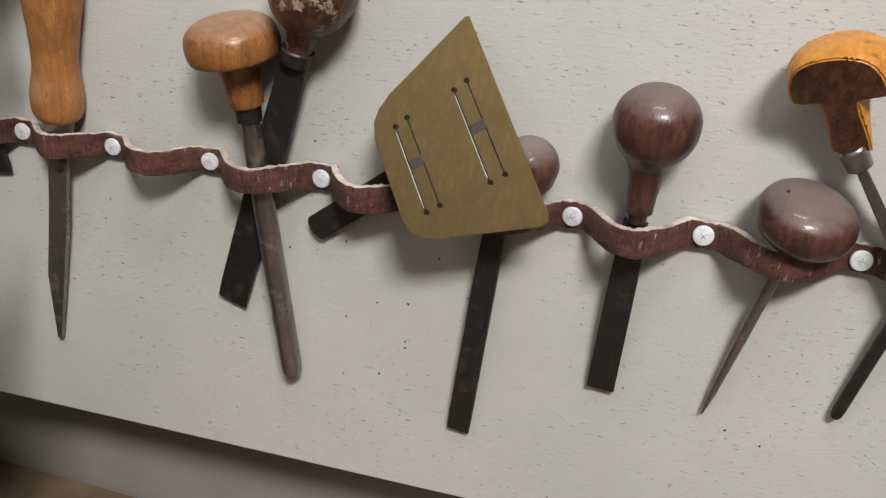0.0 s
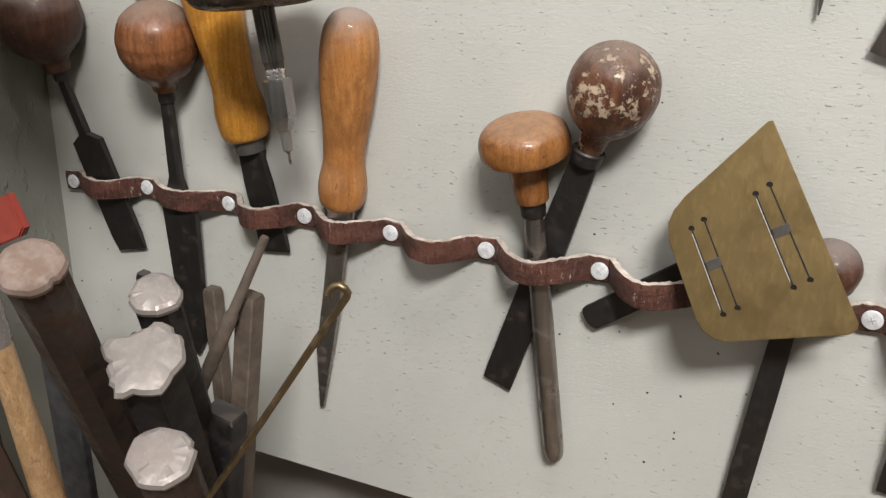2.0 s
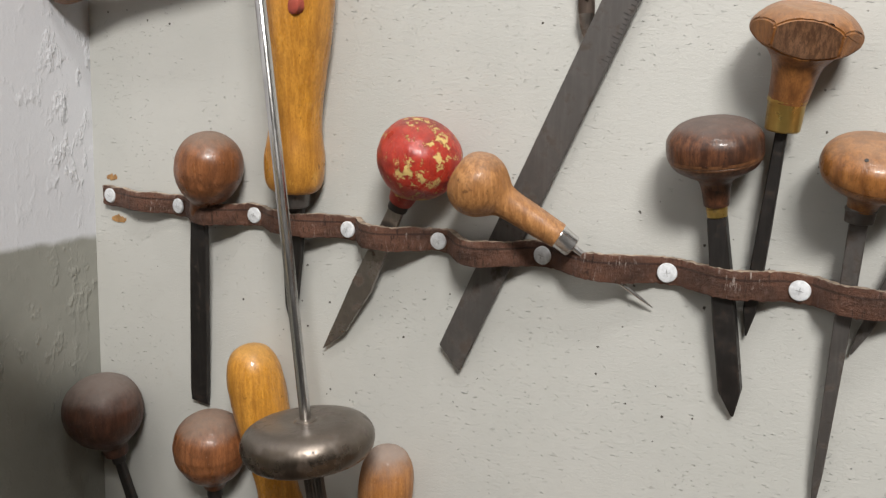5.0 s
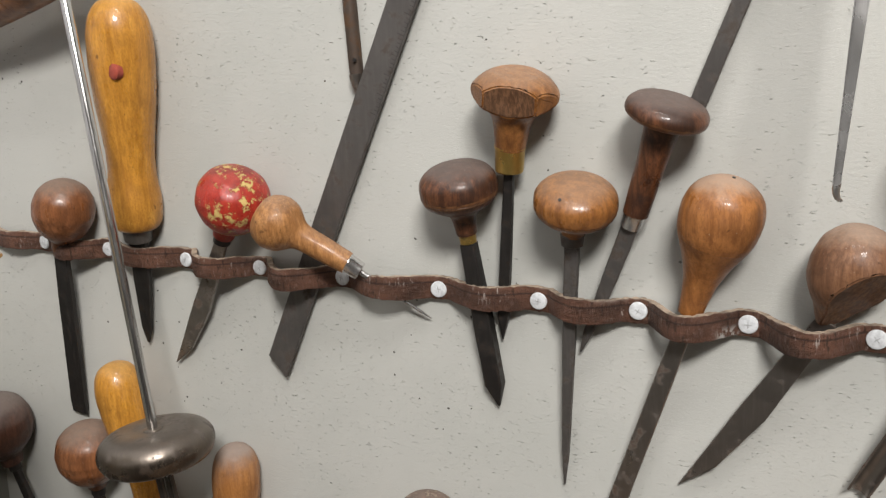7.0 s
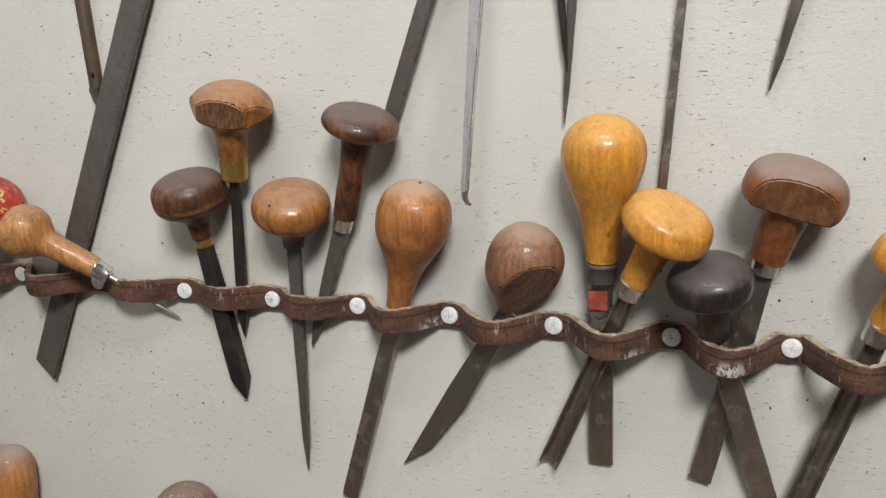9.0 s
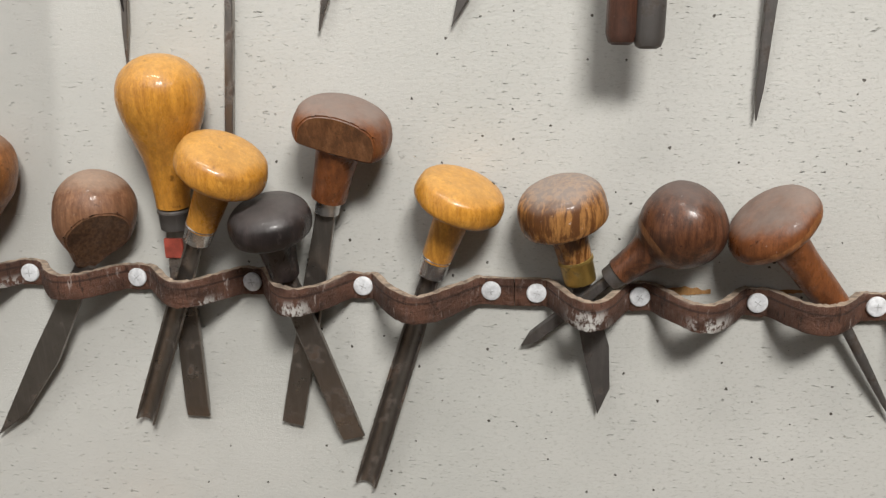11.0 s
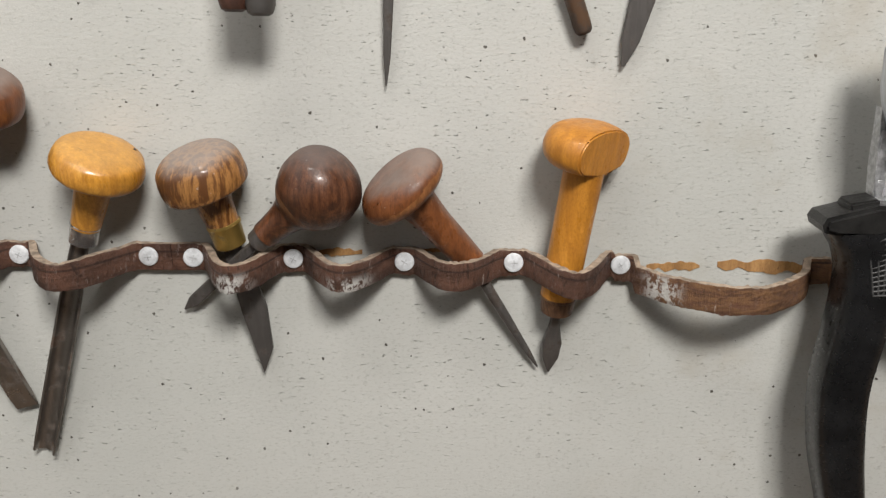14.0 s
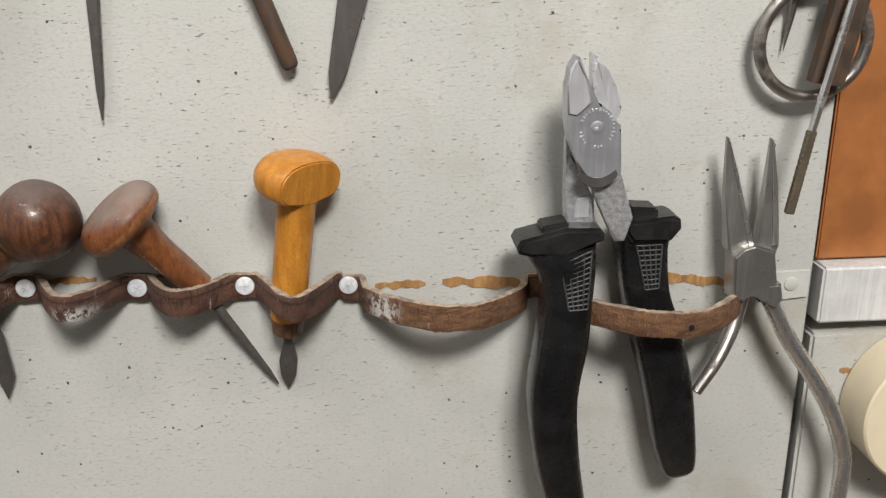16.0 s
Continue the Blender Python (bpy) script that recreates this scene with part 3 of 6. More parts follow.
strap("strap_upper", UPPER_X[:14], UPPER_OUT[:13], upper_z, [M_STRAP_UP, M_TAN], "dark brown cracked leather strap pinned in loops along the panel", 99, (0.006, 0.0094))
strap("strap_upper", UPPER_X[14:], UPPER_OUT[14:], upper_z, [M_STRAP_UP, M_TAN], "brown leather strap with flaked white paint, pinned in loops", 4, (0.0088, 0.006), ((0.4985, -0.0293, 1.3900), (0.5975, -0.0393, 1.3862)))
strap("strap_lower", LOWER_X, LOWER_OUT, lower_z, [M_STRAP, M_EDGE], "reddish brown dusty leather strap pinned in loops along the panel")


def screw_mesh():
    bm = bmesh.new()
    r = 0.0041
    lathe(bm, pose(0, 0, 0, 90, 0, 0), [(0, r), (0.0007, r), (0.0011, r * 0.93), (0.0013, r * 0.75), (0.0014, 0.0)], 28)
    return bm


def screws():
    first = None
    for xs, height, skip in ((UPPER_X[:19], upper_z, ()), (LOWER_X[:4] + (-0.2635,) + LOWER_X[4:11], lower_z, (8,))):
        for i, x in enumerate(xs):
            if i in skip:
                continue
            at = (x, -0.0038, height(x) + random.uniform(-0.0006, 0.0006))
            if first is None:
                first = thing("screw", at, "flat pale zinc screw head holding the leather strap", "screw", "screws along the straps")
                head = screw_mesh()
                bmesh.ops.translate(head, vec=Vector(at), verts=head.verts)
                part("head", head, M_SCREW, first)
                # The cross slot is two thin bars, greyer than the head.
                for turn in (35, 125):
                    slot = box(bmesh.new(), (-0.0015, -0.0001, -0.00018), (0.0015, 0.0001, 0.00018))
                    bmesh.ops.transform(slot, matrix=Matrix.Translation(Vector(at) + Vector((0, -0.00142, 0))) @ pose(0, 0, 0, 0, turn, 0), verts=slot.verts)
                    part("slot", slot, M_SLOT, first)
            else:
                copy_thing(first, Matrix.Translation(at) @ pose(0, 0, 0, random.uniform(-6, 6), random.uniform(0, 90), random.uniform(-6, 6)))


screws()

# ---- engraving tools in the straps ----
PROFILES = {
    "file": [(0, 0), (0.01, 0.35), (0.04, 0.68), (0.11, 0.92), (0.22, 1), (0.4, 0.95), (0.6, 0.79), (0.74, 0.74), (0.87, 0.86), (0.95, 0.84), (0.985, 0.76), (1, 0.66)],
    "ball": [(0, 0), (0.012, 0.24), (0.06, 0.54), (0.18, 0.84), (0.36, 0.99), (0.46, 1.0), (0.58, 0.97), (0.76, 0.78), (0.88, 0.52), (0.95, 0.36), (1, 0.30)],
    "mushroom": [(0, 0), (0.015, 0.48), (0.06, 0.75), (0.15, 0.93), (0.27, 1), (0.37, 0.985), (0.43, 0.93), (0.47, 0.78), (0.495, 0.60), (0.55, 0.50), (0.72, 0.42), (1, 0.36)],
    "keg": [(0, 0), (0.012, 0.50), (0.05, 0.74), (0.12, 0.90), (0.22, 0.97), (0.34, 1.0), (0.44, 0.985), (0.50, 0.90), (0.53, 0.70), (0.55, 0.50), (0.62, 0.41), (0.8, 0.37), (1, 0.34)],
    "dome": [(0, 0), (0.015, 0.42), (0.06, 0.70), (0.16, 0.90), (0.30, 0.985), (0.43, 1.0), (0.52, 0.98), (0.565, 0.94), (0.585, 0.84), (0.597, 0.62), (0.62, 0.49), (0.75, 0.42), (1, 0.375)],
    "cap": [(0, 0), (0.010, 0.55), (0.04, 0.82), (0.10, 0.97), (0.155, 1), (0.20, 0.95), (0.235, 0.80), (0.26, 0.56), (0.30, 0.44), (0.5, 0.37), (0.8, 0.34), (1, 0.32)],
    "pear": [(0, 0), (0.012, 0.28), (0.055, 0.59), (0.14, 0.86), (0.26, 0.985), (0.36, 1), (0.48, 0.955), (0.535, 0.90), (0.56, 0.865), (0.66, 0.66), (0.78, 0.46), (0.9, 0.36), (1, 0.32)],
    "bulb": [(0, 0), (0.012, 0.32), (0.055, 0.64), (0.14, 0.91), (0.255, 1), (0.36, 0.955), (0.48, 0.82), (0.60, 0.655), (0.74, 0.51), (0.9, 0.425), (1, 0.40)],
    "globe": [(0, 0), (0.012, 0.28), (0.06, 0.62), (0.16, 0.90), (0.29, 1), (0.42, 0.955), (0.53, 0.80), (0.61, 0.60), (0.66, 0.485), (0.76, 0.40), (0.9, 0.355), (1, 0.34)],
    "disc": [(0, 0), (0.02, 0.46), (0.08, 0.76), (0.2, 0.95), (0.34, 1), (0.455, 0.985), (0.47, 0.95), (0.485, 0.965), (0.58, 0.86), (0.68, 0.60), (0.75, 0.40), (0.85, 0.31), (1, 0.27)],
    "egg": [(0, 0), (0.02, 0.33), (0.09, 0.66), (0.25, 0.93), (0.45, 1), (0.66, 0.92), (0.84, 0.66), (0.95, 0.38), (1, 0.2)],
    "facet": [(0, 0), (0.010, 0.40), (0.025, 0.56), (0.12, 0.78), (0.26, 0.95), (0.36, 1), (0.45, 0.97), (0.56, 0.80), (0.66, 0.56), (0.76, 0.44), (1, 0.36)],
    "stem": [(0, 0), (0.012, 0.52), (0.045, 0.84), (0.10, 1), (0.165, 0.985), (0.205, 0.85), (0.222, 0.62), (0.235, 0.50), (0.27, 0.46), (0.7, 0.445), (1, 0.43)],
    "reel": [(0, 0), (0.02, 0.5), (0.07, 0.80), (0.16, 0.98), (0.24, 1), (0.33, 0.90), (0.40, 0.70), (0.46, 0.53), (0.55, 0.47), (0.75, 0.44), (1, 0.40)],
}
# where the head of a profile ends and its neck begins
NECK = {"ball": 0.95, "mushroom": 0.49, "keg": 0.55, "dome": 0.6, "cap": 0.27, "pear": 0.56, "globe": 0.6, "disc": 0.8, "egg": 0.9, "facet": 0.62, "stem": 0.22, "reel": 0.4}


def handle(parent, kind, top, base, r, material, cuts=(), label="", cutmat=None, head=1.0, rim=None):
    """A turned handle; head: how long its head is beside the profile's own; cuts: flats as (normal, share of r)."""
    m = frame_of(base, top)
    length = (Vector(top) - Vector(base)).length
    end = NECK.get(kind, 1.0)
    line = smooth_line(PROFILES[kind], 5)
    line = [(s * head if s <= end or end == 1.0 else end * head + (s - end) * (1 - end * head) / (1 - end), q) for s, q in line]
    rings = [(length * (1 - s), max(0.0, q * r)) for s, q in line]
    rings[0] = (length, 0.0)
    widest = max(rings, key=lambda q: q[1])[0]
    bm = lathe(bmesh.new(), m, rings, 48, 1.0, 0.016)
    # A band between two heights of the profile takes a second wood colour.
    if rim:
        back = m.inverted()
        for f in bm.faces:
            edge = 0.012 * noise.noise(f.calc_center_median() * 300)
            f.material_index = 1 if rim[0] + edge < 1 - (back @ f.calc_center_median()).z / length < rim[1] + edge else 0
        cutmat = rim[2]
    for normal, share in cuts:
        n = Vector(normal).normalized()
        c = m @ Vector((0, 0, widest)) + (m.to_3x3() @ n) * (share * r)
        geom = bm.verts[:] + bm.edges[:] + bm.faces[:]
        res = bmesh.ops.bisect_plane(bm, geom=geom, dist=1e-6, plane_co=c, plane_no=m.to_3x3() @ n, clear_outer=True)
        edges = [e for e in res["geom_cut"] if isinstance(e, bmesh.types.BMEdge)]
        got = bmesh.ops.edgeloop_fill(bm, edges=edges)
        for f in got["faces"]:
            f.material_index = 1 if cutmat and share < 0.75 else 0
        rim = [e for e in edges if e.is_valid]
        bmesh.ops.bevel(bm, geom=rim, offset=0.0006, segments=2, affect="EDGES")
    return part("handle", bm, [material, cutmat] if cutmat else material, parent, label, 30)


def ferrule(parent, base, tip, r, length, material):
    m = frame_of(base, tip)
    rings = [(-0.0006, r * 0.95), (0, r * 1.04), (length * 0.1, r * 1.06), (length * 0.16, r * 1.0), (length * 0.8, r * 0.95), (length * 0.95, r * 0.93), (length, r * 0.84)]
    return part("ferrule", lathe(bmesh.new(), m, rings, 24), material, parent)


def blade(parent, kind, a, b, w, material):
    """The steel from a to the tip b; w: its width."""
    m = frame_of(a, b)
    n = (Vector(b) - Vector(a)).length
    h = w / 2
    bm = bmesh.new()
    if kind == "chisel":
        prism(bm, m, [(0, h * 0.8, 0.0017, 0.0004), (n * 0.3, h * 0.95, 0.0017, 0.0004), (n * 0.93, h, 0.0015, 0.0003), (n, h, 0.0004, 0.0001)])
    elif kind == "wide":
        prism(bm, m, [(0, h * 0.25, 0.002, 0.0006), (n * 0.3, h * 0.3, 0.002, 0.0006), (n * 0.34, h * 0.95, 0.0018, 0.0003), (n * 0.9, h, 0.0015, 0.0003), (n, h * 0.95, 0.0006, 0.0001)])
    elif kind == "foot":
        prism(bm, m, [(0, h * 0.28, 0.0026, 0.001), (n * 0.27, h * 0.34, 0.0026, 0.001), (n * 0.36, h * 0.75, 0.0022, 0.0005), (n * 0.37, h, 0.002, 0.0003), (n * 0.78, h * 0.85, 0.0016, 0.0003), (n * 0.92, h * 0.7, 0.0014, 0.0003), (n, h * 0.15, 0.001, 0.0001)])
    elif kind == "round":
        lathe(bm, m, [(0, h * 0.85), (n * 0.4, h), (n * 0.94, h), (n * 0.98, h * 0.92), (n, h * 0.7)], 20)
    elif kind == "gouge":
        rows = []
        for s, q in ((0, 0.75), (0.25, 0.95), (0.9, 1.0), (1.0, 0.96)):
            row = []
            for i in range(9):
                an = math.pi * (i / 8)
                row.append((-h * q * math.cos(an), h * q * 0.95 * math.sin(an) - h * 0.6))
            for i in range(8, -1, -1):
                an = math.pi * (i / 8)
                row.append((-h * q * 0.80 * math.cos(an), h * q * 0.74 * math.sin(an) - h * 0.6))
            rows.append([bm.verts.new(m @ Vector((x, y, s * n))) for x, y in row])
        for p, q in zip(rows, rows[1:]):
            for i in range(18):
                bm.faces.new((p[i], p[(i + 1) % 18], q[(i + 1) % 18], q[i]))
        bm.faces.new(rows[0])
        bm.faces.new(rows[-1])
    elif kind == "needle":
        lathe(bm, m, [(0, h), (n * 0.5, h * 0.85), (n * 0.85, h * 0.55), (n * 0.98, h * 0.2), (n, 0.0)], 14)
    elif kind == "graver":
        prism(bm, m, [(0, h * 0.8, h * 0.7, 0.0006), (n * 0.5, h, h * 0.75, 0.0005), (n * 0.86, h, h * 0.7, 0.0005), (n, h * 0.12, h * 0.1, 0.0001)])
    elif kind == "knife":
        pts = [(-h * 0.7, 0), (h * 0.7, 0), (h, n * 0.5), (h, n), (-h * 0.35, n * 0.82), (-h, n * 0.5)]
        outline(bm, m, pts, 0.0022, 0.0003)
    elif kind == "taper":
        prism(bm, m, [(0, h, 0.0018, 0.0004), (n * 0.4, h * 0.9, 0.0016, 0.0004), (n * 0.85, h * 0.55, 0.0012, 0.0003), (n, h * 0.1, 0.0005, 0.0001)])
    elif kind == "bent":
        pts = [(-h, 0), (h, 0), (h, n * 0.35), (h + 0.0012, n * 0.68), (h * 0.25, n), (-h * 0.2, n * 0.99), (-h + 0.0022, n * 0.70), (-h + 0.0003, n * 0.40)]
        outline(bm, m, pts, 0.0028, 0.0004)
    elif kind == "leaf":
        prism(bm, m, [(0, h * 0.5, 0.0016, 0.0006), (n * 0.2, h * 0.5, 0.0016, 0.0006), (n * 0.5, h, 0.0016, 0.0003), (n * 0.75, h * 0.85, 0.0014, 0.0003), (n, h * 0.1, 0.0004, 0.0001)])
    return part("blade", bm, material, parent, "", 25)


def tool(label, kind, top, base, tip, r, material, fer=None, steel="chisel", w=0.008, smat=None, cuts=(), name="graver", cutmat=None, head=1.0, rim=None):
    t = thing(name, base, label, "hand tool", "engraving tools in the straps")
    handle(t, kind, top, base, r, material, cuts, "", cutmat, head, rim)
    a = Vector(base)
    d = (Vector(tip) - a).normalized()
    if fer:
        fr, fl, fm = fer
        ferrule(t, a - d * 0.001, a + d * fl, fr, fl, fm)
        blade(t, steel, a + d * (fl - 0.001), tip, w, smat or M_STEEL)
    else:
        blade(t, steel, a - d * 0.002, tip, w, smat or M_STEEL)
    return t


OUT = (0.0, -1.0, 0.0)
# lower strap
tool("dusty dark wooden ball-handled scraper with a broad tarnished blade", "ball", (-0.4072, -0.0243, 1.3197), (-0.4038, -0.0140, 1.2706), (-0.3791, -0.0030, 1.1659), 0.0226, M_DUSTY, (0.0042, 0.007, M_STEEL_DARK), "wide", 0.0230, M_STEEL_DARK, name="scraper", head=0.92)
tool("brown wooden ball-handled burnisher with a blackened stepped blade", "ball", (-0.3239, -0.0214, 1.3114), (-0.3303, -0.0122, 1.2667), (-0.3380, -0.0030, 1.1068), 0.0201, M_BROWN, (0.0045, 0.008, M_STEEL_DARK), "foot", 0.0230, M_STEEL_DARK, name="burnisher", head=0.96)
tool("glossy yellow varnished long-handled chisel with a dark steel blade", "file", (-0.2992, -0.0159, 1.3541), (-0.2827, -0.0089, 1.2453), (-0.2749, -0.0030, 1.1829), 0.0149, M_YELLOW, (0.0080, 0.008, M_STEEL_GREY), "chisel", 0.0180, M_STEEL_DARK, name="chisel")
tool("worn orange wooden long-handled scraper with a bent steel blade", "file", (-0.2147, -0.0141, 1.3136), (-0.2289, -0.0079, 1.2177), (-0.2511, -0.0030, 1.0937), 0.0136, M_ORANGE_DUSTY, (0.0072, 0.009, M_STEEL), "bent", 0.0105, M_STEEL, name="scraper")
tool("orange-brown wooden mushroom-handled gouge with a round steel shank", "dome", (-0.1315, -0.0190, 1.2738), (-0.1278, -0.0125, 1.2375), (-0.1141, -0.0055, 1.1038), 0.0196, M_TAN_WOOD, (0.0058, 0.009, M_STEEL_DARK), "round", 0.0100, M_STEEL, name="gouge", head=0.76)
tool("brown ball-handled chisel with paint flaked off its round handle", "ball", (-0.0879, -0.0201, 1.3065), (-0.1043, -0.0114, 1.2611), (-0.1464, -0.0030, 1.1362), 0.0181, M_WORN, (0.0068, 0.006, M_STEEL_DARK), "chisel", 0.0150, M_STEEL_DARK, name="chisel", head=0.85)
tool("dusty reddish ball-handled graver behind the brass plate", "ball", (0.0005, -0.0122, 1.2360), (-0.0175, -0.0070, 1.2120), (-0.0312, -0.0030, 1.0915), 0.0120, M_DUSTY, (0.0042, 0.006, M_BRASS), "chisel", 0.0105, M_STEEL_DARK)
tool("glossy plum-brown ball-handled flat graver", "globe", (0.0410, -0.0174, 1.2652), (0.0373, -0.0098, 1.2151), (0.0310, -0.0030, 1.1290), 0.0159, M_PLUM, (0.0040, 0.006, M_STEEL), "chisel", 0.0117, M_STEEL_DARK, head=0.91)
tool("plum-brown egg-handled round graver", "egg", (0.0990, -0.0165, 1.2330), (0.0925, -0.0090, 1.2055), (0.0736, -0.0030, 1.1260), 0.0180, M_PLUM, None, "needle", 0.0052, M_STEEL, head=0.86)
tool("yellow and dark brown half-cut mushroom graver handle with a nickel ferrule", "dome", (0.0926, -0.0200, 1.2865), (0.1067, -0.0110, 1.2485), (0.1455, -0.0030, 1.1877), 0.0168, M_HONEY, (0.0048, 0.008, M_STEEL), "graver", 0.0046, M_STEEL, cuts=[((-0.3, -1.0, -0.25), 0.45)], cutmat=M_DARK, head=0.77)
# upper strap
tool("dusty brown wooden ball-handled flat graver", "ball", (-0.3123, -0.0191, 1.4611), (-0.3331, -0.0108, 1.4199), (-0.3464, -0.0030, 1.3094), 0.0173, M_BROWN, None, "chisel", 0.0120, M_STEEL_DARK, head=0.89)
tool("yellow varnished long-handled scraper with cracks and a red dot", "file", (-0.2576, -0.0182, 1.5607), (-0.2711, -0.0103, 1.4360), (-0.2806, -0.0030, 1.3643), 0.0172, M_YELLOW, (0.0082, 0.009, M_STEEL_GREY), "taper", 0.0125, M_STEEL_DARK, name="scraper")
tool("red-painted ball-handled knife, its paint flaked to yellow", "ball", (-0.1875, -0.0204, 1.4697), (-0.2093, -0.0116, 1.4350), (-0.2559, -0.0030, 1.3513), 0.0192, M_RED, (0.0050, 0.006, M_STEEL_DARK), "knife", 0.0110, M_STEEL, name="knife", head=0.90)
tool("pale wooden pin vise with a nickel ferrule, tilted over the strap", "reel", (-0.1722, -0.0300, 1.4531), (-0.1296, -0.0175, 1.4264), (-0.0922, -0.0025, 1.3966), 0.0139, M_PALE, (0.0050, 0.0085, M_CHROME), "needle", 0.0028, M_CHROME, name="scribe", head=1.03)
tool("dark brown mushroom-handled graver with a brass ferrule", "disc", (-0.0691, -0.0185, 1.4765), (-0.0678, -0.0107, 1.4434), (-0.0576, -0.0030, 1.3556), 0.0181, M_DARK, (0.0042, 0.006, M_BRASS), "graver", 0.0088, M_STEEL_DARK, head=0.91, rim=(0.385, 0.455, M_MID_BROWN))
tool("orange-brown faceted wooden graver with a brass ferrule", "facet", (-0.0375, -0.0200, 1.5166), (-0.0447, -0.0115, 1.4838), (-0.0546, -0.0030, 1.3903), 0.0193, M_TAN_WOOD, (0.0068, 0.0125, M_BRASS), "graver", 0.0052, M_STEEL_DARK, cuts=[((0.22, -1.0, -0.08), 0.66), ((-0.75, -0.8, -0.05), 0.86), ((0.95, -0.45, -0.05), 0.86)], cutmat=M_WALNUT_DARK, head=0.74)
tool("light brown mushroom-handled needle graver", "disc", (-0.0116, -0.0195, 1.4704), (-0.0168, -0.0111, 1.4448), (-0.0247, -0.0030, 1.3198), 0.0182, M_TAN_WOOD, (0.0053, 0.0055, M_STEEL_GREY), "taper", 0.0064, M_STEEL_GREY, head=1.02)
tool("dark brown broad-capped graver with a long neck and steel ferrule", "cap", (0.0270, -0.0185, 1.5051), (0.0109, -0.0107, 1.4559), (-0.0161, -0.0030, 1.3884), 0.0171, M_DARK, (0.0047, 0.008, M_CHROME), "taper", 0.0073, M_STEEL_GREY, head=0.85, rim=(0.150, 0.225, M_MID_BROWN))
tool("smooth tan pear-handled flat graver", "pear", (0.0515, -0.0177, 1.4735), (0.0342, -0.0100, 1.4142), (-0.0019, -0.0030, 1.3069), 0.0167, M_ORANGE, None, "chisel", 0.0085, M_STEEL, head=0.82)
tool("walnut egg-handled graver with one side cut flat", "egg", (0.1028, -0.0174, 1.4549), (0.0868, -0.0110, 1.4143), (0.0341, -0.0030, 1.3270), 0.0165, M_WALNUT, None, "knife", 0.0115, M_STEEL, cuts=[((0.75, -0.8, -0.45), 0.67)], cutmat=M_WALNUT_DARK, head=0.89)
tool("glossy yellow pear-handled flat graver with a red mark on its shank", "bulb", (0.1313, -0.0185, 1.5021), (0.1287, -0.0105, 1.4384), (0.1268, -0.0030, 1.3428), 0.0171, M_YELLOW, (0.0066, 0.0085, M_STEEL_GREY), "chisel", 0.0104, M_STEEL, head=0.96)
tool("yellow varnished barrel-headed gouge with a nickel ferrule", "keg", (0.1611, -0.0300, 1.4679), (0.1437, -0.0210, 1.4344), (0.1029, -0.0040, 1.3408), 0.0180, M_YELLOW, (0.0060, 0.008, M_CHROME), "gouge", 0.0092, M_STEEL, name="gouge", head=0.70)
tool("black-stained mushroom-handled flat graver", "mushroom", (0.1726, -0.0270, 1.4458), (0.1755, -0.0170, 1.4134), (0.1974, -0.0040, 1.3346), 0.0166, M_BLACK, None, "chisel", 0.0100, M_STEEL, head=0.93)
tool("reddish brown half-cut mushroom graver with a steel ferrule", "dome", (0.2060, -0.0205, 1.4826), (0.1942, -0.0115, 1.4446), (0.1699, -0.0030, 1.3403), 0.0193, M_REDDISH, (0.0054, 0.008, M_CHROME), "chisel", 0.0096, M_STEEL, cuts=[((0.05, -1.0, -0.15), 0.60)], cutmat=M_MID_BROWN, head=0.71)
tool("honey-coloured mushroom-handled gouge with a nickel ferrule", "keg", (0.2504, -0.0187, 1.4528), (0.2368, -0.0106, 1.4191), (0.2019, -0.0030, 1.3125), 0.0179, M_YELLOW, (0.0060, 0.009, M_CHROME), "gouge", 0.0100, M_STEEL, name="gouge", head=0.67)
tool("striped brown mushroom-handled knife with a brass ferrule", "dome", (0.2840, -0.0181, 1.4514), (0.2925, -0.0103, 1.4187), (0.3080, -0.0030, 1.3506), 0.0175, M_TIGER, (0.0068, 0.0105, M_BRASS), "knife", 0.0108, M_STEEL_GREY, name="knife", head=0.89)
tool("dark brown ball-handled graver leaning on its neighbour", "globe", (0.3447, -0.0180, 1.4451), (0.3092, -0.0130, 1.4147), (0.2708, -0.0030, 1.3793), 0.0168, M_DARK, (0.0052, 0.006, M_STEEL_GREY), "graver", 0.0050, M_STEEL_GREY, head=1.05, rim=(0.55, 0.61, M_MID_BROWN))
tool("dusty reddish mushroom-handled round graver", "cap", (0.3602, -0.0190, 1.4417), (0.3925, -0.0092, 1.4013), (0.4215, -0.0030, 1.3500), 0.0186, M_REDDISH, None, "needle", 0.0047, M_STEEL_GREY, head=1.11, rim=(0.17, 0.255, M_RIM))
tool("honey-coloured half-cut graver handle with a short leaf blade", "stem", (0.4387, -0.0194, 1.4599), (0.4284, -0.0111, 1.3868), (0.4259, -0.0030, 1.3485), 0.0174, M_HONEY, (0.0072, 0.0085, M_WALNUT_DARK), "leaf", 0.0080, M_STEEL_GREY, cuts=[((0.70, -0.72, 0.0), 0.475)], head=1.09)


# ---- pliers and cutter materials ----
M_RUBBER = plain("black_plastic_grip", (0.008, 0.008, 0.0085), 0.30, 0.4, 60, 0.0, 0.00015, 0.35)
M_GROUND = metal("ground_dark_steel", (0.55, 0.56, 0.59), 0.36, 0.78, None, 0.0, True, 24.0)
M_CAST = plain("grainy_forged_steel", (0.50, 0.505, 0.515), 0.36, 0.25, 500, 0.75, 0.0004)
M_ALU_BRIGHT = plain("freshly_ground_steel", (0.80, 0.80, 0.80), 0.3, 0.1, 200, 0.6)
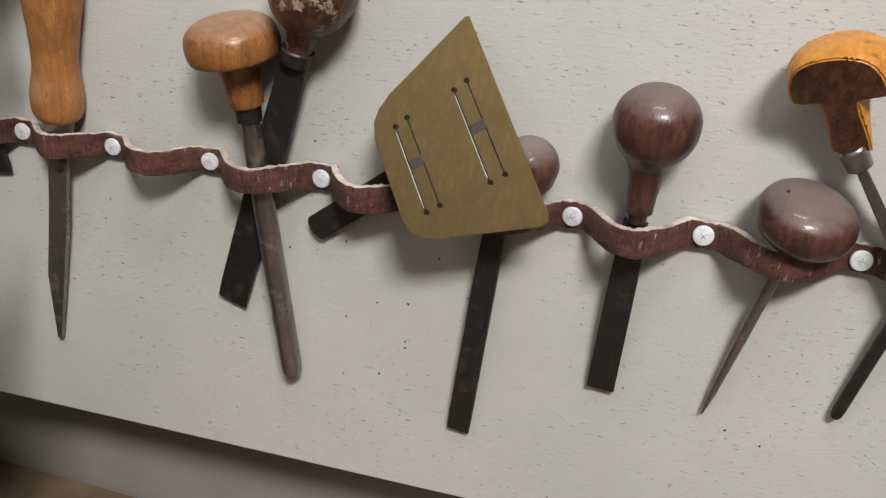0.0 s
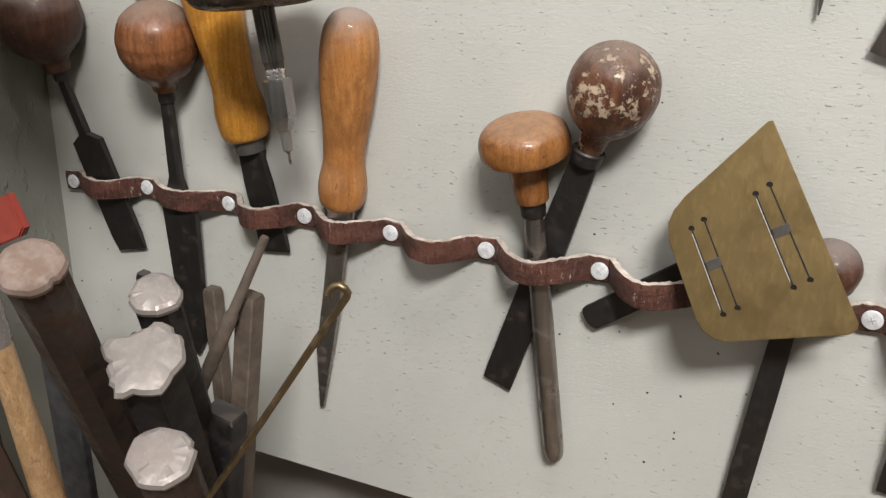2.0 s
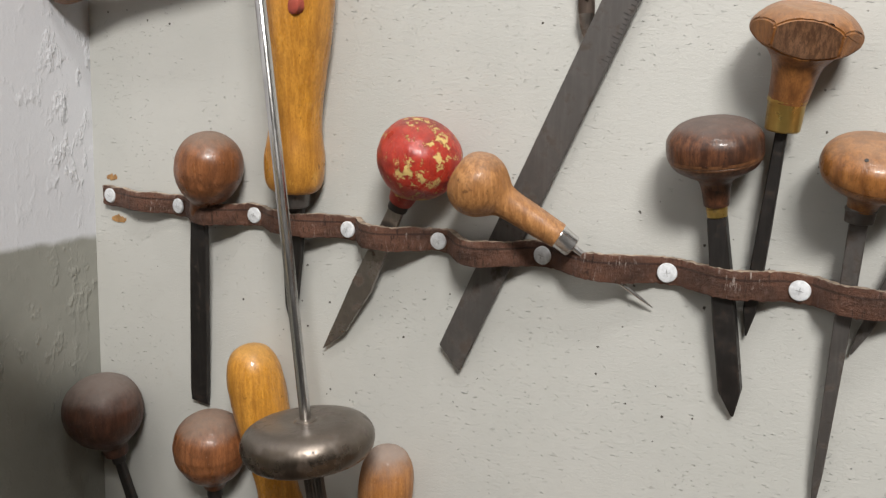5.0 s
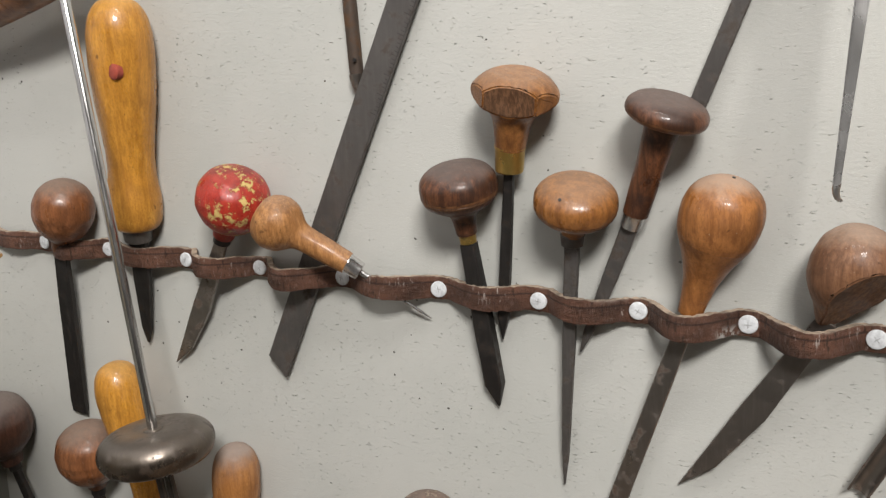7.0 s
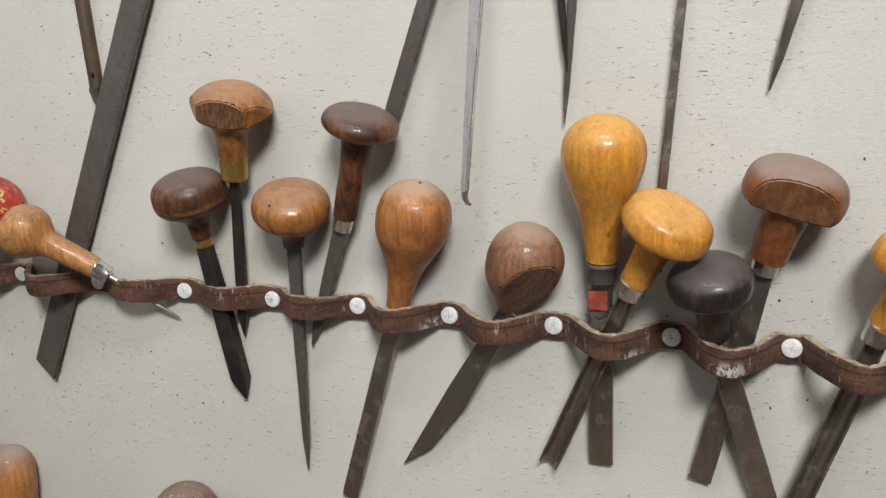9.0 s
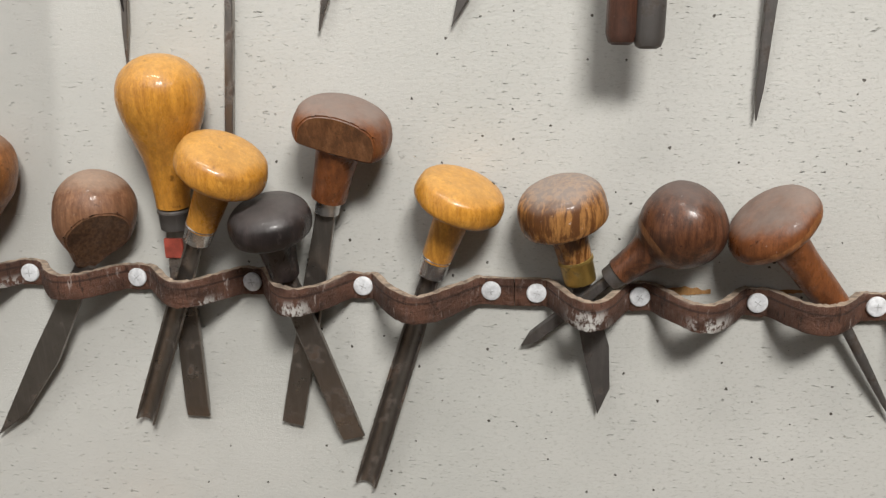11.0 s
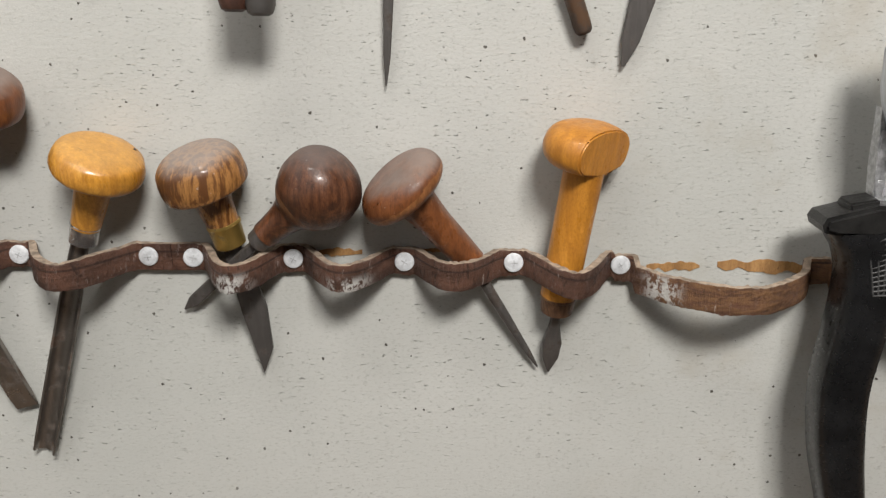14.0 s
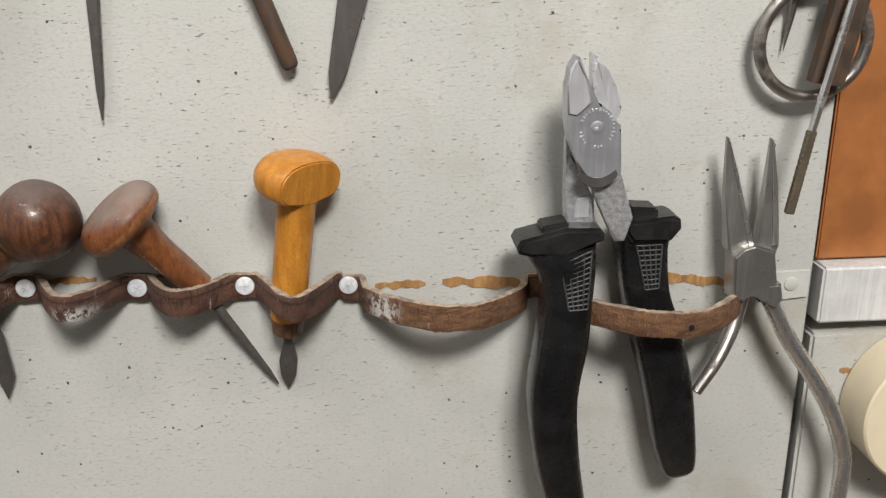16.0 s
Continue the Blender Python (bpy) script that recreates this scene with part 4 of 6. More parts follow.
M_NEEDLE = metal("needle_pliers_steel", (0.40, 0.385, 0.365), 0.32, 0.85, None, 0.0, True, 25.0)
M_HANDLE = metal("rubbed_steel_handle", (0.66, 0.65, 0.64), 0.25, 0.9, None, 0.0, True, 26.0)
M_JAW = metal("bright_forged_steel", (0.80, 0.80, 0.83), 0.36, 0.70, None, 0.0, True, 12.0)

# a tool of which only the shank shows, its handle behind the strap's end
tool("brown ball-handled round graver at the end of the lower strap", "ball", (0.1408, -0.0164, 1.2425), (0.1398, -0.0092, 1.2079), (0.1238, -0.0030, 1.1378), 0.0150, M_BROWN, (0.0040, 0.006, M_STEEL), "round", 0.0050, M_STEEL_DARK)


def centre_marks():
    """The lathe's dark centre hole in the crown of four turned handles."""
    for ob in [o for o in scene.objects if o.get("label", "").startswith(("smooth tan pear", "honey-coloured mushroom", "light brown mushroom", "plum-brown egg"))]:
        body = [c for c in ob.children if c.name.startswith("handle")][0]
        place = Vector(ob.location)
        crown = max((place + v.co for v in body.data.vertices), key=lambda q: (q - place).length)
        part("centre_mark", lathe(bmesh.new(), Matrix.Translation(crown) @ (crown - place).to_track_quat("Z", "Y").to_matrix().to_4x4(), [(-0.0004, 0.0008), (0.0002, 0.0007), (0.0002, 0.0)], 10), M_STEEL_DARK, ob, "small dark lathe centre mark")


def red_marks():
    """A red dot on the long yellow handle and a red label on a graver's shank."""
    for ob in list(scene.objects):
        if ob.get("label", "").startswith("yellow varnished long-handled scraper"):
            part("red_dot", lathe(bmesh.new(), pose(-0.2535, -0.0319, 1.5225, 90, 0, -8), [(-0.004, 0.0042), (-0.0006, 0.0041), (0.0, 0.0030), (0.0003, 0.0)], 20), M_REDDOT, ob, "faded red painted dot")
        if ob.get("label", "").startswith("glossy yellow pear-handled flat graver"):
            part("red_label", box(bmesh.new(), (0.1232, -0.0120, 1.4185), (0.1312, -0.0098, 1.4270), 0.0003), M_REDDOT, ob, "small torn red paper label")


M_REDDOT = plain("faded_red", (0.27, 0.052, 0.034), 0.5, 0.35, 200)
red_marks()
centre_marks()


# ---- brass plate ----
def plate_y(z):
    return -0.0075 - 0.35 * (1.28 - z)


def brass_plate():
    t = thing("scraper_plate", (-0.034, -0.03, 1.20), "tarnished brass scraper plate with four slots, leaning on the strap", "metal plate")
    slope = math.atan(0.35)
    m = Matrix.Translation((0, plate_y(1.24), 1.24)) @ pose(0, 0, 0, -math.degrees(slope), 0, 0)
    k = 1 / math.cos(slope)
    pts = [(-0.0346, 1.2810), (-0.0362, 1.2806), (-0.0620, 1.2502), (-0.0655, 1.2445), (-0.0668, 1.2395), (-0.0655, 1.2330), (-0.0500, 1.2060), (-0.0470, 1.2022), (-0.0425, 1.2002), (-0.0374, 1.2000), (0.0040, 1.2108), (0.0068, 1.2130), (0.0066, 1.2155)]
    part("plate", outline(bmesh.new(), m, [(x, (z - 1.24) * k) for x, z in pts], 0.0014, 0.0003), M_PLATE, t, "", 20)
    for lip, (a, b) in zip((True, False, True, False), (((-0.0575, 1.2391), (-0.0403, 1.2100)), ((-0.0534, 1.2430), (-0.0355, 1.2133)), ((-0.0362, 1.2548), (-0.0171, 1.2241)), ((-0.0318, 1.2587), (-0.0119, 1.2277)))):
        ends = [Vector((x, plate_y(z) - 0.0009, z)) for x, z in (a, b)]
        f = frame_of(*ends)
        n = (ends[1] - ends[0]).length
        part("slot", prism(bmesh.new(), f, [(0, 0.00030, 0.00012, 0.00005), (n, 0.00030, 0.00012, 0.00005)]), M_STEEL_DARK, t, "dark narrow slot")
        # Two of the slots get a thin bright strip along one edge.
        if lip:
            part("slot_lip", prism(bmesh.new(), f @ Matrix.Translation((0.0005, 0.0, 0.0)), [(0.002, 0.00014, 0.00016, 0.00005), (n - 0.002, 0.00014, 0.00016, 0.00005)]), M_ALU_BRIGHT, t, "thin bright line along a slot")
        for e in ends:
            part("hole", lathe(bmesh.new(), Matrix.Translation(e) @ pose(0, 0, 0, 90, 0, 0), [(-0.0001, 0.0012), (0.00015, 0.0012)], 14), M_STEEL_DARK, t, "dark round hole")
    for a, b in (((-0.0492, 1.2262), (-0.0445, 1.2288)), ((-0.0272, 1.2418), (-0.0218, 1.2447))):
        ends = [Vector((x, plate_y(z) - 0.0011, z)) for x, z in (a, b)]
        n = (ends[1] - ends[0]).length
        part("tab", prism(bmesh.new(), frame_of(*ends), [(0, 0.0021, 0.0003, 0.0001), (n, 0.0021, 0.0003, 0.0001)]), M_STEEL_GREY, t, "small grey steel tab bridging two slots")


brass_plate()


def thumb_bar():
    t = thing("steel_bar", (-0.08, -0.005, 1.195), "dark flat steel bar with a rounded end in the strap", "hand tool", "engraving tools in the straps")
    a, b = Vector((-0.1006, -0.0035, 1.1826)), Vector((-0.0500, -0.0060, 1.2205))
    m = frame_of(a, b)
    n = (b - a).length
    h = 0.0058
    pts = [(h * math.sin(u), -h * 0.55 + h * (1 - math.cos(u)) * 0.55) for u in np.linspace(-math.pi / 2, math.pi / 2, 9)] + [(h, n), (-h, n)]
    part("bar", outline(bmesh.new(), m, pts, 0.0026, 0.0004), M_STEEL_DARK, t)


thumb_bar()


# ---- pump drill ----
def pump_drill():
    t = thing("pump_drill", (-0.232, -0.045, 1.25), "steel pump drill with a heavy turned flywheel and a pin chuck", "drill")
    tip, top = Vector((-0.2252, -0.0520, 1.2503)), Vector((-0.2594, -0.0500, 1.5582))
    wheel = Vector((-0.2347, -0.0530, 1.3277))
    up = (top - wheel).normalized()
    m = frame_of(wheel, wheel + up)
    steel, dull = M_ROD, M_WHEEL
    prof = smooth_line([(-0.0105, 0.0), (-0.0105, 0.013), (-0.0098, 0.0215), (-0.0075, 0.0275), (-0.0020, 0.0306), (0.0032, 0.0302), (0.0075, 0.0270), (0.0097, 0.0215), (0.0100, 0.0130), (0.0094, 0.0060), (0.0099, 0.0050), (0.0103, 0.0040), (0.0103, 0.0)], 4)
    part("flywheel", lathe(bmesh.new(), m, [(h, max(0, r)) for h, r in prof], 64), dull, t, "dark tarnished turned flywheel", 40)
    far = wheel + up * 0.27
    part("rod", lathe(bmesh.new(), frame_of(wheel, far), [(0.008, 0.0026), (0.269, 0.0026), (0.270, 0.0021)], 18), steel, t, "bright straight steel rod")
    low = Vector((-0.2300, -0.0520, 1.2915))
    bm = bmesh.new()
    n = (low - wheel).length
    f = frame_of(wheel, low)
    rows = []
    for h, r in ((0.009, 0.0036), (0.0105, 0.0040), (n - 0.004, 0.0040), (n - 0.003, 0.0036), (n, 0.0034)):
        rows.append([bm.verts.new(f @ Vector((r * (1 + 0.17 * (i % 2)) * math.cos(i * math.pi / 18), r * (1 + 0.17 * (i % 2)) * math.sin(i * math.pi / 18), h))) for i in range(36)])
    for a, b in zip(rows, rows[1:]):
        for i in range(36):
            bm.faces.new((a[i], a[(i + 1) % 36], b[(i + 1) % 36], b[i]))
    part("knurled_grip", bm, M_DRILL, t, "fluted steel grip", 10)
    chuck_end = Vector((-0.2272, -0.0520, 1.2660))
    f = frame_of(low, chuck_end)
    n = (chuck_end - low).length
    part("collar", lathe(bmesh.new(), f, [(-0.001, 0.0036), (0.000, 0.0044), (0.0012, 0.0044), (0.0016, 0.0039), (0.0022, 0.0044), (0.0034, 0.0044), (0.004, 0.0038)], 20), M_CHROME, t, "bright ringed collar")
    part("chuck", lathe(bmesh.new(), f, [(0.0032, 0.0044), (0.0042, 0.0062), (n * 0.68, 0.0062), (n * 0.88, 0.0048), (n, 0.0034)], 6), M_CHUCK, t, "faceted nickel chuck", 20)
    f = frame_of(chuck_end, tip)
    n = (tip - chuck_end).length
    part("jaw", lathe(bmesh.new(), f, [(-0.001, 0.0026), (n * 0.55, 0.0022), (n * 0.62, 0.0012)], 12), M_NEEDLE, t)
    part("bit", lathe(bmesh.new(), f, [(n * 0.5, 0.0007), (n * 0.9, 0.0007), (n, 0.0)], 8), M_STEEL, t)


M_DRILL = metal("dark_knurled_steel", (0.17, 0.155, 0.14), 0.3, 0.95, None, 0.0, True, 29.0)
M_CHUCK = metal("worn_chuck_steel", (0.36, 0.35, 0.34), 0.26, 0.95, None, 0.0, True, 30.0)
M_ROD = metal("drawn_steel_rod", (0.62, 0.61, 0.60), 0.20, 1.0, None, 0.0, True, 28.0)
M_WHEEL = metal("tarnished_bronze", (0.14, 0.112, 0.088), 0.25, 0.9, (0.05, 0.034, 0.025), 0.35, True, 9.0, 0.22)
pump_drill()


# ---- blades that hang from the row above ----
def steel_rule():
    t = thing("steel_rule", (-0.18, -0.004, 1.36), "long dark steel rule slanting behind the strap", "rule")
    a, b = Vector((-0.1870, -0.0042, 1.3610)), Vector((-0.0770, -0.0052, 1.5930))
    m = frame_of(a, b)
    n = (b - a).length
    h = 0.0072
    part("rule", outline(bmesh.new(), m, [(-h, 0.003), (h, -0.003), (h, n), (-h, n)], 0.0026, 0.0003), M_STEEL_GREY, t)
    for i in range(46):
        s = n * 0.60 + i * 0.002
        w = 0.0020 if i % 5 else 0.0034
        c = m @ Vector((h - w / 2 - 0.0003, -0.0014, s))
        f = frame_of(c, c + (b - a))
        part("graduation", prism(bmesh.new(), f, [(0, w / 2, 0.00008, 0.00002), (0.0002, w / 2, 0.00008, 0.00002)]), M_STEEL_DARK, t)


steel_rule()
UP = "blades hanging from the row above"


def hanging(name, label, a, b, kind, w, material, rise=0.0):
    """A blade from a, above, to its tip b; both as x and z, lying near the panel."""
    t = thing(name, (b[0], -0.004, b[1]), label, "hand tool", UP)
    d = Vector((a[0] - b[0], 0, a[1] - b[1])).normalized()
    top = Vector((a[0], -0.004 - rise, a[1])) + d * 0.05
    blade(t, kind, top, Vector((b[0], -0.0028 - rise * 0.6, b[1])), w, material)
    return t


t = hanging("scriber", "rusty brown round scriber with a pointed tip and a drilled hole", (-0.1269, 1.5512), (-0.1257, 1.5125), "round", 0.0068, M_RUSTY)
part("point", lathe(bmesh.new(), frame_of((-0.1257, -0.0040, 1.5140), (-0.1252, -0.0035, 1.5050)), [(-0.003, 0.0032), (0, 0.0030), (0.007, 0.0012), (0.0095, 0.0)], 14), M_STEEL, t, "ground steel point")
part("eye", lathe(bmesh.new(), pose(-0.1240, -0.0072, 1.5235, 90, 0, 0), [(-0.0004, 0.0009), (0.0005, 0.0009)], 12), M_STEEL_DARK, t, "dark drilled hole")
hanging("flat_graver", "dark flat graver slanting down behind a capped handle", (0.0509, 1.5411), (0.0340, 1.4990), "chisel", 0.0070, M_STEEL_GREY, 0.004)
hanging("fork_graver", "thin dark steel graver with a fine point", (0.1161, 1.5465), (0.1120, 1.4968), "taper", 0.0044, M_STEEL)
hanging("fork_graver", "thin dark steel graver crossing another", (0.1118, 1.5465), (0.1137, 1.5180), "taper", 0.0040, M_STEEL_DARK, 0.002)
hanging("feeler_strip", "thin grey steel strip hanging behind a yellow handle", (0.1592, 1.5442), (0.1518, 1.4630), "chisel", 0.0034, M_DULL)
hanging("needle_graver", "dark needle graver tapering to a point", (0.2008, 1.5421), (0.1922, 1.5089), "taper", 0.0058, M_STEEL)
hanging("spear_graver", "dark steel graver with a spear point", (0.2526, 1.5301), (0.2475, 1.5084), "knife", 0.0070, M_STEEL_GREY)
hanging("needle_graver", "slender steel needle with a fine tip", (0.3610, 1.5010), (0.3594, 1.4725), "taper", 0.0050, M_STEEL_GREY)
hanging("wooden_rod", "brown round rod with a blunt end", (0.4335, 1.4997), (0.4363, 1.4918), "round", 0.0072, M_RUSTY, 0.003)
hanging("pointed_knife", "dark pointed knife blade hanging tip down", (0.4569, 1.4991), (0.4518, 1.4790), "taper", 0.0130, M_STEEL_GREY)


def hook_rod():
    t = thing("bent_probe", (0.1060, -0.004, 1.7200), "bright thin steel probe with a bent tip standing off the panel", "hand tool", UP)
    a, b = Vector((0.1010, -0.0560, 1.6300)), Vector((0.0903, -0.0722, 1.4800))
    n = (b - a).length
    part("blade", outline(bmesh.new(), frame_of(a, b), [(-0.0038, 0), (0.0038, 0), (0.0013, n), (-0.0011, n)], 0.0030, 0.0006), M_HANDLE, t, "flat tapering steel blade")
    pts = smooth_line([(0.0904, -0.0722, 1.4815), (0.0902, -0.0722, 1.4788), (0.0908, -0.0715, 1.4765), (0.0918, -0.0705, 1.4755)], 5)
    part("tip", tube(bmesh.new(), pts, [0.0014 - 0.0008 * i / (len(pts) - 1) for i in range(len(pts))], 10), M_CHROME, t, "bright bent tip")
    pts = smooth_line([(0.1008, -0.0560, 1.6280), (0.1030, -0.040, 1.6700), (0.1060, -0.004, 1.7200)], 6)
    part("stem", tube(bmesh.new(), pts, 0.0035, 12), M_DULL, t)


hook_rod()


def peg_pair():
    t = thing("round_pliers", (0.3111, -0.022, 1.5020), "blunt ends of a brown-grey pair of pliers hanging above", "pliers", UP)
    for dx, mat_ in ((-0.0045, M_DUSTY), (0.0050, M_STEEL_GREY)):
        a = Vector((0.3111 + dx, -0.024, 1.5010 + 0.0015 * (dx < 0)))
        f = frame_of(a + Vector((0.002, 0.004, 0.07)), a)
        n = 0.0702
        part("jaw", lathe(bmesh.new(), f, [(0, 0.0058), (n - 0.004, 0.0056), (n - 0.001, 0.0046), (n, 0.0030)], 20), mat_, t)


peg_pair()


def corner_handle():
    t = thing("hammer_handle", (-0.330, -0.030, 1.575), "brown wooden handle end lying at the plaster wall", "handle")
    handle(t, "file", (-0.2560, -0.0330, 1.5860), (-0.4180, -0.0200, 1.5380), 0.0150, M_TAN_WOOD)


corner_handle()


# ---- pliers ----
def loft(bm, rows, seg=20, power=0.75):
    """Rounded sections of (x, y, z, half width, half depth, lean of the section in degrees)."""
    rings = []
    for x, y, z, w, d, lean in rows:
        ring = []
        for i in range(seg):
            a = 2 * math.pi * i / seg
            c, s = math.cos(a), math.sin(a)
            u, v = w * math.copysign(abs(c) ** power, c), d * math.copysign(abs(s) ** power, s)
            ring.append(bm.verts.new((x + u * math.cos(radians(lean)), y + v, z + u * math.sin(radians(lean)))))
        rings.append(ring)
    for a, b in zip(rings, rings[1:]):
        for i in range(seg):
            bm.faces.new((a[i], a[(i + 1) % seg], b[(i + 1) % seg], b[i]))
    bm.faces.new(rings[0])
    bm.faces.new(rings[-1])
    return bm


def lattice(parent, corners, y, rows, columns):
    """Thin raised ribs crossing on a grip; corners: top left, top right, low right, low left, as x and z."""
    tl, tr, br, bl = (Vector((x, y, z)) for x, z in corners)
    lines = [(tl.lerp(bl, i / rows), tr.lerp(br, i / rows)) for i in range(rows + 1)]
    lines += [(tl.lerp(tr, i / columns), bl.lerp(br, i / columns)) for i in range(columns + 1)]
    for a, b in lines:
        part("grip_rib", tube(bmesh.new(), [a, a.lerp(b, 0.5) + Vector((0, -0.0003, 0)), b], 0.00038, 6), M_RIB, parent)


def side_cutters():
    t = thing("side_cutters", (0.56, -0.022, 1.30), "side cutters with bright steel jaws and black plastic grips", "pliers")
    part("back_arm", outline(bmesh.new(), pose(0, -0.0230, 0), [(0.5446, 1.4655), (0.5478, 1.4538), (0.5568, 1.4404), (0.5581, 1.4225), (0.5457, 1.4225), (0.5449, 1.4420)], 0.0070, 0.0011), M_CAST, t, "grainy forged steel arm", 18)
    part("maker_pad", outline(bmesh.new(), pose(0, -0.0264, 0), [(0.5492, 1.4403), (0.5548, 1.4408), (0.5551, 1.4318), (0.5485, 1.4314)], 0.0012, 0.0005), M_JAW, t, "small bright pressed field")
    part("back_jaw", outline(bmesh.new(), pose(0, -0.0265, 0), [(0.5527, 1.4985), (0.5554, 1.4970), (0.5592, 1.4922), (0.5627, 1.4860), (0.5651, 1.4779), (0.5634, 1.4773), (0.5636, 1.4700), (0.5603, 1.4690), (0.5549, 1.4700), (0.5534, 1.4884)], 0.0085, 0.0016), M_JAW, t, "bright steel cutting jaw", 18)
    part("cutting_edge", outline(bmesh.new(), pose(0, -0.0312, 0), [(0.5514, 1.4987), (0.5525, 1.4980), (0.5542, 1.4890), (0.5556, 1.4800), (0.5540, 1.4800), (0.5525, 1.4891)], 0.0012, 0.0003), M_ALU_BRIGHT, t, "bright ground cutting edge")
    lever = part("front_lever", outline(bmesh.new(), pose(0, -0.0300, 0), [(0.5458, 1.4982), (0.5432, 1.4938), (0.5423, 1.4869), (0.5425, 1.4737), (0.5437, 1.4674), (0.5467, 1.4583), (0.5510, 1.4496), (0.5553, 1.4460), (0.5603, 1.4463), (0.5643, 1.4494), (0.5655, 1.4536), (0.5646, 1.4682), (0.5627, 1.4705), (0.5601, 1.4764), (0.5564, 1.4794), (0.5535, 1.4788), (0.5506, 1.4889), (0.5472, 1.4975)], 0.0088, 0.0015), M_GROUND, t, "smooth grey front lever with a cutting jaw", 18)
    part("jaw_bevel", outline(bmesh.new(), pose(0, -0.0342, 0), [(0.5452, 1.4970), (0.5433, 1.4934), (0.5427, 1.4874), (0.5430, 1.4760), (0.5466, 1.4752), (0.5519, 1.4802), (0.5493, 1.4890), (0.5464, 1.4966)], 0.0016, 0.0006), M_JAW, lever, "bright ground bevel of the jaw", 18)
    step = [(0.5556 + 0.0084 * math.cos(u), 1.4536 - 0.0072 * math.sin(u)) for u in np.linspace(0.25, math.pi - 0.30, 11)]
    step += [(0.5556 + 0.0074 * math.cos(u), 1.4552 - 0.0046 * math.sin(u)) for u in np.linspace(math.pi - 0.30, 0.25, 11)]
    part("ground_step", outline(bmesh.new(), pose(0, -0.0344, 0), step, 0.0010, 0.0003), M_STEEL_GREY, lever, "dark curved step of the lever", 18)
    part("pivot", lathe(bmesh.new(), pose(0.5546, -0.0343, 1.4708, 90, 0, 0), [(-0.001, 0.0026), (0.0003, 0.0025), (0.0005, 0.0016), (0.0003, 0.0)], 20), M_GROUND, lever, "small round pivot")
    part("pivot_point", lathe(bmesh.new(), pose(0.5543, -0.0348, 1.4702, 90, 0, 0), [(-0.001, 0.0009), (0.0002, 0.0008), (0.0004, 0.0)], 12), M_JAW, lever, "bright centre punch mark")
    rng = random.Random(31)
    for i in range(30):
        an = 2 * math.pi * i / 30
        if i in (14, 15, 20, 21, 25, 26):
            continue
        f = pose(0.5546 + 0.0066 * math.cos(an), -0.0345, 1.4704 + 0.0074 * math.sin(an), 0, -math.degrees(an), 0)
        w = rng.uniform(0.0003, 0.0008)
        bm = box(bmesh.new(), (-w, -0.00022, -0.00028), (w, 0.0003, 0.00028))
        bmesh.ops.transform(bm, matrix=f, verts=bm.verts)
        part("stamped_mark", bm, M_ALU_BRIGHT, lever)
    part("front_arm", outline(bmesh.new(), pose(0, -0.0280, 0), [(0.5525, 1.4500), (0.5655, 1.4530), (0.5721, 1.4324), (0.5690, 1.4225), (0.5650, 1.4225), (0.5600, 1.4330)], 0.0074, 0.0011), M_CAST, t, "grainy forged steel arm", 18)
    left = [(0.5432, -0.026, 1.4200, 0.0145, 0.0100, 6), (0.5440, -0.026, 1.4160, 0.0136, 0.0105, 6), (0.5457, -0.026, 1.4105, 0.0122, 0.0105, 4), (0.5465, -0.026, 1.3990, 0.0108, 0.0100, 0), (0.5453, -0.026, 1.3783, 0.0110, 0.0100, -4), (0.5420, -0.026, 1.3514, 0.0108, 0.0100, -3), (0.5442, -0.026, 1.3228, 0.0102, 0.0100, 5), (0.5489, -0.026, 1.2982, 0.0090, 0.0095, 9), (0.5530, -0.026, 1.2780, 0.0075, 0.0085, 10), (0.5545, -0.026, 1.2735, 0.0045, 0.0060, 10)]
    right = [(0.5815, -0.0150, 1.4230, 0.0120, 0.0098, 0), (0.5808, -0.0150, 1.4150, 0.0108, 0.0100, 2), (0.5837, -0.0150, 1.3943, 0.0102, 0.0095, 8), (0.5886, -0.0150, 1.3780, 0.0108, 0.0095, 12), (0.5965, -0.0150, 1.3498, 0.0110, 0.0095, 14), (0.6019, -0.0150, 1.3203, 0.0100, 0.0090, 10), (0.6050, -0.0150, 1.3050, 0.0080, 0.0080, 10), (0.6058, -0.0150, 1.3010, 0.0050, 0.0060, 10)]
    shapes = (
        (left, -0.0270, [(0.5238, 1.4227), (0.5254, 1.4256), (0.5443, 1.4302), (0.5574, 1.4297), (0.5599, 1.4272), (0.5594, 1.4243), (0.5448, 1.4195), (0.5413, 1.4180), (0.5296, 1.4185), (0.5248, 1.4198)], [(0.5342, 1.4305), (0.5452, 1.4322), (0.5458, 1.4270), (0.5343, 1.4250)], [(0.5418, 1.4150), (0.5545, 1.4205), (0.5538, 1.3950), (0.5460, 1.3945)], -0.0359, 11),
        (right, -0.0180, [(0.5702, 1.4255), (0.5715, 1.4290), (0.5910, 1.4310), (0.5940, 1.4295), (0.5946, 1.4254), (0.5908, 1.4205), (0.5890, 1.4196), (0.5737, 1.4200)], [(0.5732, 1.4348), (0.5847, 1.4340), (0.5852, 1.4289), (0.5740, 1.4283)], [(0.5762, 1.4180), (0.5872, 1.4182), (0.5870, 1.3985), (0.5812, 1.3980)], -0.0249, 9),
    )
